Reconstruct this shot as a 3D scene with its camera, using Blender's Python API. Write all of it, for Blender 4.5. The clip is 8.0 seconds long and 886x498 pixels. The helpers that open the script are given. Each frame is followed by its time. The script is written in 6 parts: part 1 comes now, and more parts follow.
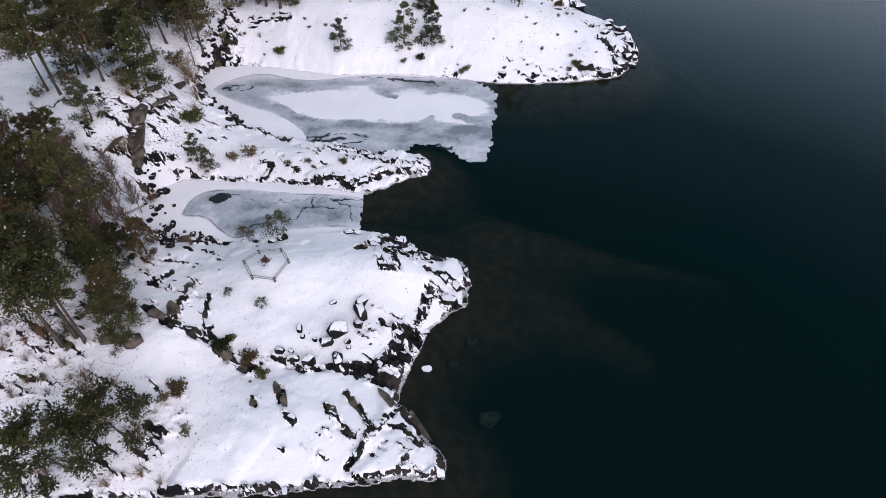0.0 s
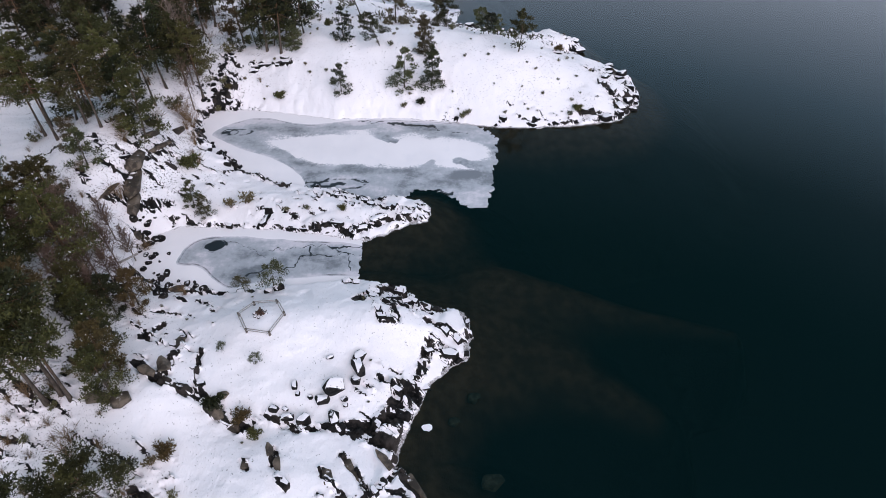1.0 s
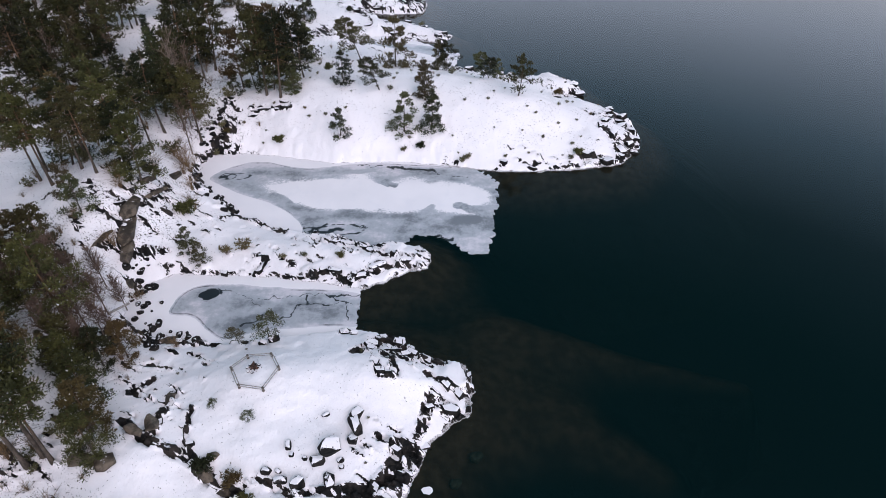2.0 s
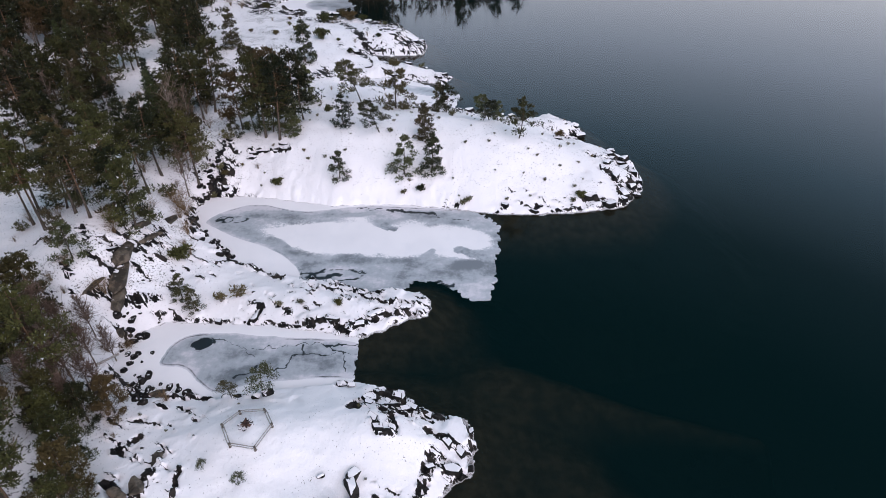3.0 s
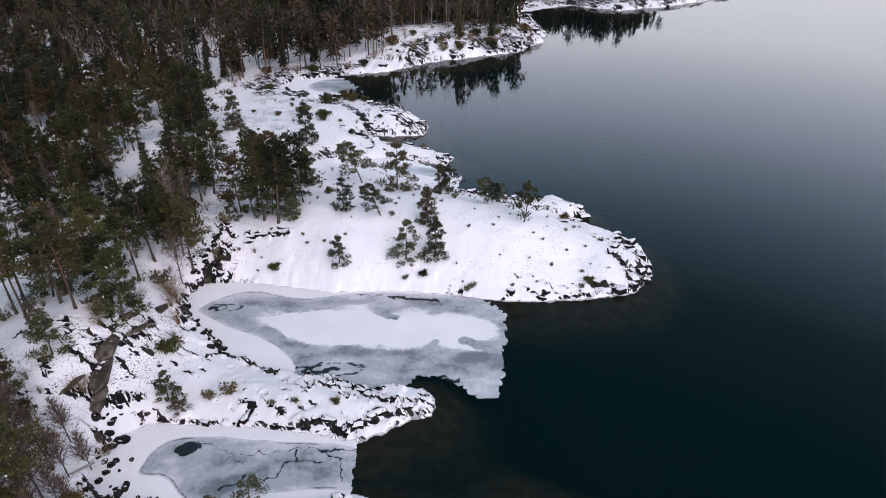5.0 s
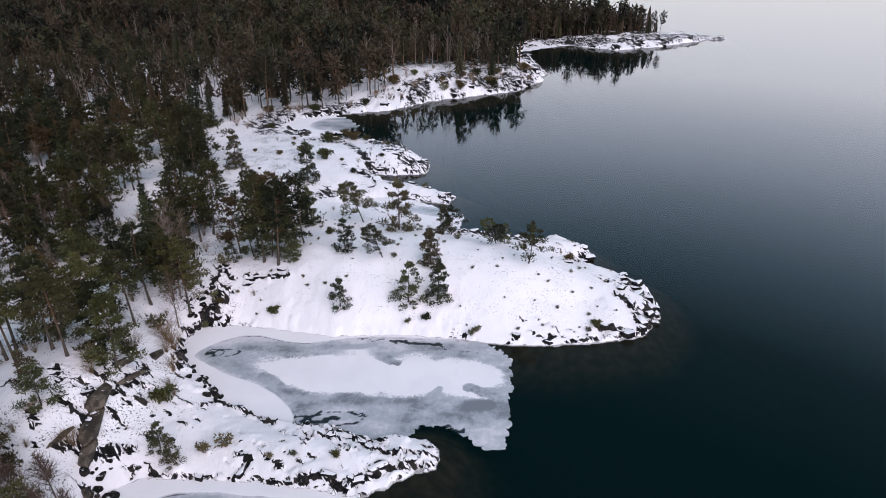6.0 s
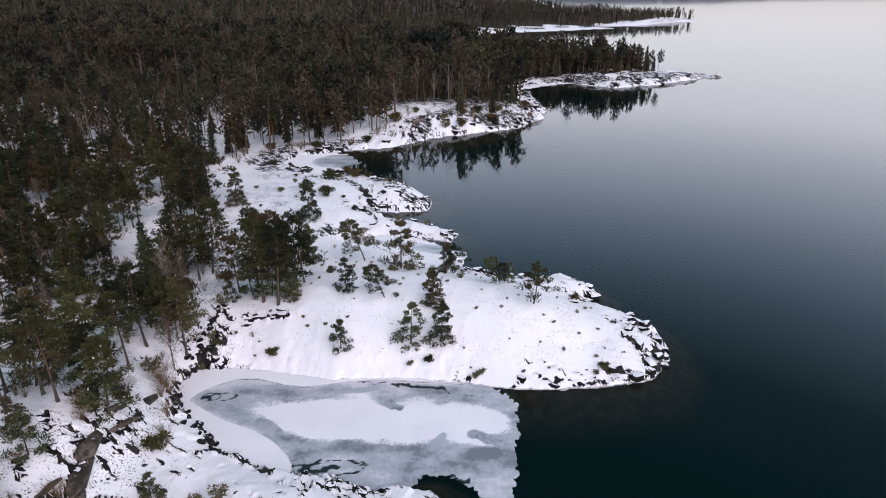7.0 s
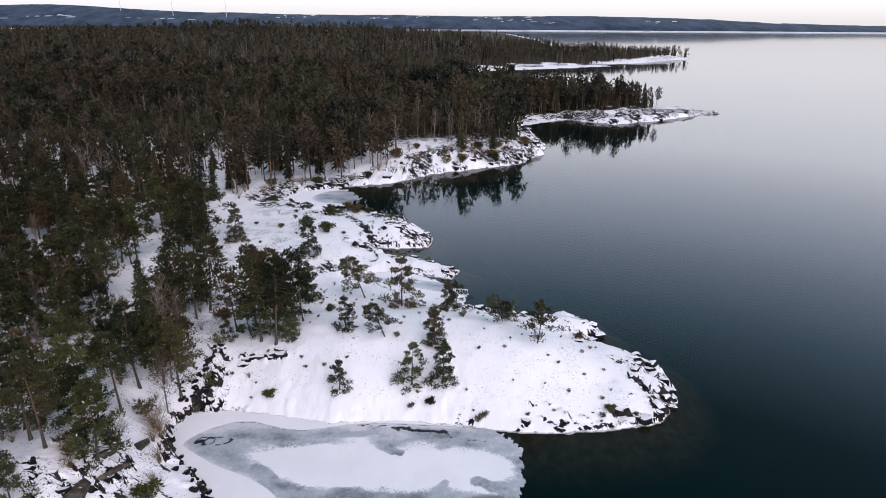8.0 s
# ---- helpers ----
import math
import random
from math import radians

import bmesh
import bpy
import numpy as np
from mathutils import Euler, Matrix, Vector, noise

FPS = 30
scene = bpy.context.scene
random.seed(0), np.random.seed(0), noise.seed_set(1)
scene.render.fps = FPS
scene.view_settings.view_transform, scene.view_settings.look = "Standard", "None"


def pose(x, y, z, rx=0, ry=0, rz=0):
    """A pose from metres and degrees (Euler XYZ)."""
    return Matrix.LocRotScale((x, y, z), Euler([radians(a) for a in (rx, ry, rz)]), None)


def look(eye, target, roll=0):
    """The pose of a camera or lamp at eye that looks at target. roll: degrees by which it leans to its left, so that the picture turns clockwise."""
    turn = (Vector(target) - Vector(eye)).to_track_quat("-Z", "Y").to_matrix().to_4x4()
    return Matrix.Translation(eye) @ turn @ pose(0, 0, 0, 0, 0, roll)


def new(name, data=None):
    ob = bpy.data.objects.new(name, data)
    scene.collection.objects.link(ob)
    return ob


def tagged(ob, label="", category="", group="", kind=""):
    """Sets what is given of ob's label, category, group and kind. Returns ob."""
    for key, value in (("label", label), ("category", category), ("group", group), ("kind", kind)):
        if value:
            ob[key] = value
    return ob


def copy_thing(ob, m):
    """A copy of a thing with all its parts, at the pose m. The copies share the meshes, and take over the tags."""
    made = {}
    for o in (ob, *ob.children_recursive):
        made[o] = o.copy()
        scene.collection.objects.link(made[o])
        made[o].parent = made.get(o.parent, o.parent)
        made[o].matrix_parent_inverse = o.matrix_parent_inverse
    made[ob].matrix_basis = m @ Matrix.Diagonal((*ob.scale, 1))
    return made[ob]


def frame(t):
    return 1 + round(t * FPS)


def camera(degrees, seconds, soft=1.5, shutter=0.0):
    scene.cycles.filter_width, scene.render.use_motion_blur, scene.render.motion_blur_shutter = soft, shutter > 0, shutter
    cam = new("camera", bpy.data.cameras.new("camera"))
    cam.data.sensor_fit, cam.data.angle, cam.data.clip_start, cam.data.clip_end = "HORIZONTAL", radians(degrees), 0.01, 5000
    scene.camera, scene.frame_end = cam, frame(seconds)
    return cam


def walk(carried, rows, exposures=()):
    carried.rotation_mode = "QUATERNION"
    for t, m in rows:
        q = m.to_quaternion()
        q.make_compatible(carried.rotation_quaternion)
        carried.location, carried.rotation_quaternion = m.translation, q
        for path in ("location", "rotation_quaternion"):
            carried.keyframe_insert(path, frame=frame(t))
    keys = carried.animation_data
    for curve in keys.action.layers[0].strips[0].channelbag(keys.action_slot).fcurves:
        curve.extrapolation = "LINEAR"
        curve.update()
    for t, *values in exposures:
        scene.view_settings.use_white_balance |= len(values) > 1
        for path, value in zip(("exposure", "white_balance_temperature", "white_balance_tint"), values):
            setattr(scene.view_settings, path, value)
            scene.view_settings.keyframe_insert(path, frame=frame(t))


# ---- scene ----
cam = camera(72.6, 8.0, soft=0.7)
PATH = [
    (0, (0.036, 0.211, 50.164), (0.054, 1.584, 48.71), 0.5),
    (0.5, (0.046, 1.49, 50.187), (0.063, 2.903, 48.771), 0.4),
    (1, (0.015, 2.699, 50.217), (0.032, 4.15, 48.841), 0.4),
    (1.5, (-0.061, 3.86, 50.234), (-0.042, 5.35, 48.9), 0.4),
    (3, (-0.242, 7.488, 50.293), (-0.22, 9.085, 49.089), 0.4),
    (3.5, (-0.372, 8.69, 50.296), (-0.347, 10.32, 49.138), 0.4),
    (4, (-0.537, 9.801, 50.313), (-0.51, 11.464, 49.202), 0.4),
    (4.5, (-0.762, 10.865, 50.358), (-0.733, 12.559, 49.295), 0.5),
    (6, (-1.471, 14.056, 50.54), (-1.441, 15.835, 49.626), 0.4),
    (6.5, (-1.708, 15.032, 50.572), (-1.678, 16.835, 49.708), 0.4),
    (7, (-1.923, 15.87, 50.561), (-1.893, 17.698, 49.749), 0.4),
    (7.5, (-2.081, 16.633, 50.541), (-2.05, 18.483, 49.782), 0.4),
    (8, (-2.15, 17.43, 50.59), (-2.12, 19.3, 49.882), 0.4),
]
walk(cam, [(t, look(eye, target, roll)) for t, eye, target, roll in PATH])

# ---- light ----
world = bpy.data.worlds.new("winter_sky")
scene.world = world
world.use_nodes = True
wt = world.node_tree
wt.nodes.clear()
SUN_EL, SUN_AZ = 44.0, 150.0     # degrees; azimuth clockwise from +y
w_out = wt.nodes.new("ShaderNodeOutputWorld")
w_bg = wt.nodes.new("ShaderNodeBackground")
w_sky = wt.nodes.new("ShaderNodeTexSky")
w_sky.sky_type, w_sky.sun_disc = "NISHITA", False
w_sky.sun_elevation, w_sky.sun_rotation = radians(SUN_EL), radians(SUN_AZ)
w_sky.air_density, w_sky.dust_density, w_sky.ozone_density = 1.0, 3.0, 1.0
w_scale = wt.nodes.new("ShaderNodeVectorMath")
w_scale.operation = "SCALE"
w_scale.inputs["Scale"].default_value = 0.07
w_co = wt.nodes.new("ShaderNodeTexCoord")
w_sep = wt.nodes.new("ShaderNodeSeparateXYZ")
w_ramp = wt.nodes.new("ShaderNodeValToRGB")     # overcast layer: bright towards the horizon
CLOUD = [(0.0, (0.91, 0.87, 0.88)), (0.06, (1.36, 1.34, 1.42)), (0.18, (2.02, 2.06, 2.30)), (0.30, (1.46, 1.66, 2.12)), (0.42, (0.62, 0.92, 1.28)), (0.53, (0.15, 0.28, 0.39)), (0.66, (0.045, 0.15, 0.21)), (1.0, (0.06, 0.18, 0.26))]
while len(w_ramp.color_ramp.elements) < len(CLOUD):
    w_ramp.color_ramp.elements.new(0.5)
for e, (p, c) in zip(w_ramp.color_ramp.elements, CLOUD):
    e.position, e.color = p, (*c, 1)
w_mix = wt.nodes.new("ShaderNodeMix")
w_mix.data_type = "RGBA"
w_mix.inputs[0].default_value = 0.93
wt.links.new(w_sky.outputs[0], w_scale.inputs[0])
wt.links.new(w_co.outputs["Generated"], w_sep.inputs[0])
wt.links.new(w_sep.outputs["Z"], w_ramp.inputs[0])
wt.links.new(w_scale.outputs[0], w_mix.inputs[6])
wt.links.new(w_ramp.outputs[0], w_mix.inputs[7])
wt.links.new(w_mix.outputs[2], w_bg.inputs["Color"])
w_bg.inputs["Strength"].default_value = 1.0
wt.links.new(w_bg.outputs[0], w_out.inputs[0])

sun = new("sun", bpy.data.lights.new("sun", "SUN"))
sun.data.energy, sun.data.angle, sun.data.color = 2.42, radians(60), (1.0, 0.875, 0.945)
sun_way = Vector((math.sin(radians(SUN_AZ)) * math.cos(radians(SUN_EL)), math.cos(radians(SUN_AZ)) * math.cos(radians(SUN_EL)), math.sin(radians(SUN_EL))))
sun.matrix_world = look(sun_way * 200, (0, 0, 0))


# ---- materials ----
class Mat:
    """A node material and short ways to wire it."""

    def __init__(self, name, rough=0.7, spec=0.3):
        self.m = bpy.data.materials.new(name)
        self.m.use_nodes = True
        self.t = self.m.node_tree
        self.t.nodes.clear()
        self.out = self.n("ShaderNodeOutputMaterial")
        self.b = self.n("ShaderNodeBsdfPrincipled")
        self.b.inputs["Roughness"].default_value = rough
        self.b.inputs["Specular IOR Level"].default_value = spec
        self.link(self.b.outputs[0], self.out.inputs[0])
        self.geo = self.n("ShaderNodeNewGeometry")

    def n(self, kind, **kw):
        node = self.t.nodes.new(kind)
        for k, v in kw.items():
            setattr(node, k, v)
        return node

    def link(self, a, b):
        self.t.links.new(a, b)

    def put(self, socket, v):
        if isinstance(v, (int, float)):
            socket.default_value = v
        elif isinstance(v, tuple):
            socket.default_value = (*v, 1) if len(v) == 3 and socket.type == "RGBA" else v
        else:
            self.link(v, socket)

    def noise(self, scale, detail=4.0, rough=0.55, squash=None, where=None):
        tex = self.n("ShaderNodeTexNoise")
        tex.inputs["Scale"].default_value, tex.inputs["Detail"].default_value, tex.inputs["Roughness"].default_value = scale, detail, rough
        src = where or self.geo.outputs["Position"]
        if squash:
            mp = self.n("ShaderNodeMapping")
            mp.inputs["Scale"].default_value = squash
            self.link(src, mp.inputs["Vector"])
            src = mp.outputs[0]
        self.link(src, tex.inputs["Vector"])
        return tex.outputs[0]

    def attr(self, name):
        a = self.n("ShaderNodeAttribute", attribute_name=name)
        return a.outputs["Fac"]

    def math(self, op, a, b=0.0, c=0.0):
        node = self.n("ShaderNodeMath", operation=op)
        for s, v in zip(node.inputs, (a, b, c)):
            self.put(s, v)
        return node.outputs[0]

    def step(self, v, lo, hi, a=0.0, b=1.0):
        node = self.n("ShaderNodeMapRange", interpolation_type="SMOOTHSTEP")
        for s, x in zip(node.inputs, (v, lo, hi, a, b)):
            self.put(s, x)
        return node.outputs[0]

    def mix(self, f, a, b):
        node = self.n("ShaderNodeMix", data_type="RGBA")
        self.put(node.inputs[0], f)
        self.put(node.inputs[6], a)
        self.put(node.inputs[7], b)
        return node.outputs[2]

    def bump(self, height, strength, distance):
        node = self.n("ShaderNodeBump")
        node.inputs["Strength"].default_value, node.inputs["Distance"].default_value = strength, distance
        self.link(height, node.inputs["Height"])
        self.link(node.outputs[0], self.b.inputs["Normal"])
        return node.outputs[0]

    def z(self, socket):
        s = self.n("ShaderNodeSeparateXYZ")
        self.link(socket, s.inputs[0])
        return s.outputs["Z"]

    def colour(self, v):
        self.put(self.b.inputs["Base Color"], v)
        return self.m


def rock_colour(k):
    """Dark gneiss: near-black wet faces, grey-brown dry ones, a little lichen."""
    big, fine = k.noise(0.45, 3), k.noise(5.0, 6, 0.65)
    c = k.mix(k.step(big, 0.42, 0.60), (0.0055, 0.0055, 0.006), (0.034, 0.028, 0.025))
    c = k.mix(k.step(fine, 0.50, 0.78, 0, 0.5), c, (0.085, 0.072, 0.064))
    return k.mix(k.step(k.noise(1.7, 3), 0.62, 0.72, 0, 0.4), c, (0.043, 0.036, 0.026))


def snow_colour(k):
    c = k.mix(k.step(k.noise(0.12, 3), 0.35, 0.7), (0.84, 0.810, 0.835), (0.89, 0.855, 0.875))
    # bluish shading of hollows, put into the snow colour in random patches
    return k.mix(k.step(k.noise(0.55, 4, 0.6, (1.0, 0.6, 1.0)), 0.52, 0.70, 0, 0.22), c, (0.76, 0.755, 0.80))


def shards(k, long, wide, turn, wander):
    """Angular fragments: a random number for each, and the distance to its joint."""
    mp = k.n("ShaderNodeMapping")
    mp.inputs["Rotation"].default_value = (0, 0, radians(turn))
    k.link(k.geo.outputs["Position"], mp.inputs["Vector"])
    sc = k.n("ShaderNodeMapping")
    sc.inputs["Scale"].default_value = (1 / long, 1 / wide, 0)
    k.link(mp.outputs[0], sc.inputs["Vector"])
    tex = k.n("ShaderNodeTexNoise")
    tex.inputs["Scale"].default_value, tex.inputs["Detail"].default_value = 0.9, 4.0
    k.link(sc.outputs[0], tex.inputs["Vector"])
    drift = k.n("ShaderNodeVectorMath", operation="MULTIPLY_ADD")
    drift.inputs[1].default_value = (wander, wander, 0)
    k.link(tex.outputs["Color"], drift.inputs[0])
    k.link(sc.outputs[0], drift.inputs[2])
    cell = k.n("ShaderNodeTexVoronoi", voronoi_dimensions="2D", feature="F1")
    joint = k.n("ShaderNodeTexVoronoi", voronoi_dimensions="2D", feature="DISTANCE_TO_EDGE")
    for v in (cell, joint):
        v.inputs["Scale"].default_value = 1.0
        k.link(drift.outputs[0], v.inputs["Vector"])
    sep = k.n("ShaderNodeSeparateColor")
    k.link(cell.outputs["Color"], sep.inputs[0])
    return sep.outputs[0], joint.outputs["Distance"]


def make_ground_material():
    k = Mat("snowy_rocky_ground", 0.75, 0.15)
    edge, fine = k.noise(2.2, 5, 0.65), k.noise(9.0, 4, 0.6)
    slope = k.z(k.geo.outputs["Normal"])
    rag = k.math("ADD", k.math("MULTIPLY", edge, 0.34), k.math("MULTIPLY", fine, 0.16))
    steep = k.step(k.math("SUBTRACT", slope, rag), 0.34, 0.29)      # bare where steep
    # split rock under broken snow: large plates, small chips, dark joints
    plate, joint = shards(k, 1.5, 0.62, 28, 0.9)
    chip, _ = shards(k, 0.55, 0.24, 40, 1.1)
    hurt = k.attr("broken")
    raw = k.math("ADD", k.math("MULTIPLY", hurt, 0.56), k.math("MULTIPLY", k.attr("rock"), 0.20))
    raw = k.math("ADD", raw, k.math("MULTIPLY", k.math("SUBTRACT", plate, 0.5), 0.54))
    raw = k.math("ADD", raw, k.math("MULTIPLY", k.math("SUBTRACT", chip, 0.5), 0.40))
    raw = k.math("ADD", raw, k.math("MULTIPLY", k.math("SUBTRACT", rag, 0.25), 0.5))
    bare = k.math("MULTIPLY", k.step(raw, 0.555, 0.585), k.step(hurt, 0.10, 0.22))
    crack = k.math("MULTIPLY", k.step(k.math("ADD", joint, k.math("MULTIPLY", k.math("SUBTRACT", edge, 0.5), 0.16)), 0.035, 0.015), k.step(hurt, 0.42, 0.62))
    bare = k.math("MAXIMUM", k.math("MAXIMUM", steep, bare), crack)
    # twigs, heather and needles that poke through the snow
    want = k.math("MAXIMUM", k.math("MULTIPLY", k.attr("scrub"), k.step(k.noise(0.3, 3), 0.35, 0.65, 0.35, 1.0)), k.attr("litter"))
    scrub = k.step(k.math("ADD", k.noise(4.5, 3, 0.75), k.math("MULTIPLY", want, 0.16)), 0.705, 0.735)
    c = k.mix(scrub, snow_colour(k), (0.055, 0.045, 0.035))
    floor = k.step(k.math("ADD", k.attr("litter"), k.math("SUBTRACT", k.noise(0.5, 4, 0.6), 0.5)), 0.60, 0.78)
    c = k.mix(floor, c, (0.045, 0.036, 0.026))
    c = k.mix(bare, c, rock_colour(k))
    pz = k.z(k.geo.outputs["Position"])
    rim = k.step(k.math("ADD", pz, k.math("MULTIPLY", k.math("SUBTRACT", edge, 0.5), 0.25)), 0.16, 0.06)
    c = k.mix(rim, c, k.mix(k.step(fine, 0.35, 0.65), (0.20, 0.17, 0.16), (0.62, 0.60, 0.62)))     # frozen splash rim
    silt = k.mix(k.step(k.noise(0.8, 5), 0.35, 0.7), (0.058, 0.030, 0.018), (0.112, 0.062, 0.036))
    # light lost in deeper water is put into the bed colour
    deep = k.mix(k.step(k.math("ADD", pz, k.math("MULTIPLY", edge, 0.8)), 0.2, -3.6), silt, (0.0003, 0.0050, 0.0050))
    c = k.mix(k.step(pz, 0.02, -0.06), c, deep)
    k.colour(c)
    k.link(k.step(bare, 0, 1, 0.85, 0.6), k.b.inputs["Roughness"])
    soft = k.math("ADD", k.math("MULTIPLY", k.noise(1.4, 5, 0.65), 0.7), k.math("MULTIPLY", k.noise(5.0, 3, 0.6, (1.0, 0.35, 1.0)), 0.4))
    hard = k.math("ADD", k.math("MULTIPLY", k.math("MULTIPLY", k.noise(3.0, 6, 0.7), bare), 1.6), k.math("MULTIPLY", bare, -1.2))
    k.bump(k.math("ADD", soft, hard), 0.7, 0.18)
    return k.m


def make_rock_material(name, lo, hi):
    """Black rock with snow on the faces that lie flatter than lo to hi."""
    k = Mat(name, 0.7, 0.12)
    slope = k.z(k.geo.outputs["Normal"])
    cap = k.step(k.math("ADD", slope, k.math("MULTIPLY", k.math("SUBTRACT", k.noise(2.5, 4, 0.6), 0.5), 0.45)), lo, hi)
    stone = k.mix(k.step(k.noise(1.3, 4), 0.4, 0.65), (0.0055, 0.0055, 0.006), (0.024, 0.021, 0.019))
    stone = k.mix(k.step(k.noise(7.0, 5, 0.7), 0.55, 0.75, 0, 0.5), stone, (0.062, 0.054, 0.048))
    k.colour(k.mix(cap, stone, snow_colour(k)))
    k.bump(k.noise(6.0, 6, 0.7), 0.6, 0.08)
    return k.m


def make_bare_rock_material():
    k = Mat("bare_mossy_rock", 0.65, 0.3)
    slope = k.z(k.geo.outputs["Normal"])
    c = k.mix(k.step(k.noise(0.9, 4, 0.6), 0.42, 0.62), (0.038, 0.030, 0.023), (0.135, 0.106, 0.080))
    c = k.mix(k.step(k.noise(2.2, 4), 0.55, 0.68, 0, 0.8), c, (0.060, 0.051, 0.034))
    cap = k.step(k.math("ADD", slope, k.math("MULTIPLY", k.math("SUBTRACT", k.noise(1.6, 4, 0.6), 0.5), 0.6)), 1.06, 1.14)
    k.colour(k.mix(cap, c, snow_colour(k)))
    k.bump(k.noise(4.0, 6, 0.7), 0.7, 0.1)
    return k.m


def make_water_material():
    k = Mat("lake_water")
    k.t.nodes.remove(k.b)
    ripple = k.noise(0.35, 2, 0.5, (0.2, 0.7, 1.0))
    swell = k.noise(0.06, 1, 0.5, (1.0, 3.0, 1.0))
    patch = k.step(k.noise(0.012, 3, 0.5, (1.0, 2.0, 1.0)), 0.40, 0.62, 0.1, 0.6)
    hgt = k.math("ADD", k.math("MULTIPLY", ripple, patch), k.math("MULTIPLY", swell, 1.2))
    bump = k.n("ShaderNodeBump")
    bump.inputs["Strength"].default_value, bump.inputs["Distance"].default_value = 0.009, 0.10
    k.link(hgt, bump.inputs["Height"])
    fres = k.n("ShaderNodeFresnel")
    fres.inputs["IOR"].default_value = 1.33
    k.link(bump.outputs[0], fres.inputs["Normal"])
    glo = k.n("ShaderNodeBsdfGlossy")
    glo.inputs["Roughness"].default_value = 0.055
    k.link(bump.outputs[0], glo.inputs["Normal"])
    clear = k.n("ShaderNodeBsdfTransparent")
    clear.inputs["Color"].default_value = (0.74, 0.84, 0.80, 1)
    murk = k.n("ShaderNodeBsdfDiffuse")
    murk.inputs["Color"].default_value = (0.0001, 0.0195, 0.0190, 1)
    body = k.n("ShaderNodeMixShader")
    body.inputs[0].default_value = 0.2
    k.link(clear.outputs[0], body.inputs[1])
    k.link(murk.outputs[0], body.inputs[2])
    top = k.n("ShaderNodeMixShader")
    k.link(fres.outputs[0], top.inputs[0])
    k.link(body.outputs[0], top.inputs[1])
    k.link(glo.outputs[0], top.inputs[2])
    k.link(top.outputs[0], k.out.inputs[0])
    return k.m


def make_ice_material():
    k = Mat("lake_ice", 0.35, 0.4)
    cloud = k.noise(0.35, 5, 0.6)
    mottle = k.noise(1.6, 5, 0.65)
    flake = k.noise(3.5, 5, 0.7)
    grade = k.math("ADD", k.math("MULTIPLY", cloud, 0.38), k.math("ADD", k.math("MULTIPLY", k.attr("cloudy"), 0.55), k.math("MULTIPLY", k.math("SUBTRACT", mottle, 0.5), 0.34)))
    c = k.mix(k.step(grade, 0.24, 0.46), (0.19, 0.205, 0.225), (0.42, 0.44, 0.475))
    c = k.mix(k.step(grade, 0.44, 0.64), c, (0.66, 0.63, 0.67))
    thin = k.step(k.math("ADD", k.attr("thin"), k.math("MULTIPLY", k.math("SUBTRACT", k.noise(1.2, 4), 0.5), 0.5)), 0.3, 0.75)
    c = k.mix(thin, c, (0.018, 0.024, 0.028))
    lay = k.math("ADD", k.attr("snow"), k.math("ADD", k.math("MULTIPLY", k.math("SUBTRACT", flake, 0.5), 0.7), k.math("MULTIPLY", k.math("SUBTRACT", cloud, 0.5), 0.5)))
    veil = k.step(lay, 0.25, 0.62)
    lay = k.step(lay, 0.46, 0.66)
    c = k.mix(k.math("MULTIPLY", veil, 0.35), c, (0.70, 0.70, 0.74))
    c = k.mix(lay, c, snow_colour(k))
    k.colour(c)
    k.link(k.step(lay, 0, 1, 0.30, 0.85), k.b.inputs["Roughness"])
    k.bump(k.math("MULTIPLY", flake, lay), 0.25, 0.05)
    return k.m


def make_needle_material(name, dark, light, brown, many=False, dust=0.965):
    """dust: above what random number a spray carries snow. many: a whole wood in one mesh, whose trees carry a shade of their own."""
    k = Mat(name, 0.65, 0.2)
    rnd = k.geo.outputs["Random Per Island"]
    info = k.n("ShaderNodeObjectInfo")
    clump = k.attr("shade")
    own = k.attr("tree") if many else info.outputs["Random"]
    tone = k.math("ADD", k.math("MULTIPLY", clump, 0.34), k.math("ADD", k.math("MULTIPLY", rnd, 0.08), k.math("MULTIPLY", own, 0.55)))
    c = k.mix(k.step(tone, 0.1, 0.9), dark, light)
    c = k.mix(k.step(k.math("FRACT", k.math("MULTIPLY", own, 7.3)), 0.35 if many else 0.55, 1.0, 0, 0.8), c, brown)
    dusted = k.math("MULTIPLY", k.step(k.math("FRACT", k.math("MULTIPLY", rnd, 17.0)), dust, dust + 0.03), k.step(clump, 0.30, 0.55))
    c = k.mix(dusted, c, (0.55, 0.55, 0.58))
    return k.colour(c)


def make_plain(name, a, b, scale, rough=0.8, squash=None, relief=0.4, depth=0.03):
    k = Mat(name, rough, 0.25)
    n = k.noise(scale, 5, 0.65, squash)
    k.bump(n, relief, depth)
    return k.colour(k.mix(k.step(n, 0.35, 0.68), a, b))


def make_pine_bark():
    k = Mat("pine_bark", 0.85, 0.2)
    n = k.noise(4.0, 5, 0.7, (1, 1, 0.35))
    low = k.mix(k.step(n, 0.35, 0.65), (0.045, 0.037, 0.031), (0.115, 0.092, 0.075))
    high = k.mix(k.step(n, 0.35, 0.65), (0.10, 0.055, 0.030), (0.20, 0.115, 0.065))
    co = k.n("ShaderNodeTexCoord")
    k.colour(k.mix(k.step(k.z(co.outputs["Object"]), 3.0, 7.0, 0, 0.8), low, high))
    k.bump(n, 0.6, 0.05)
    return k.m


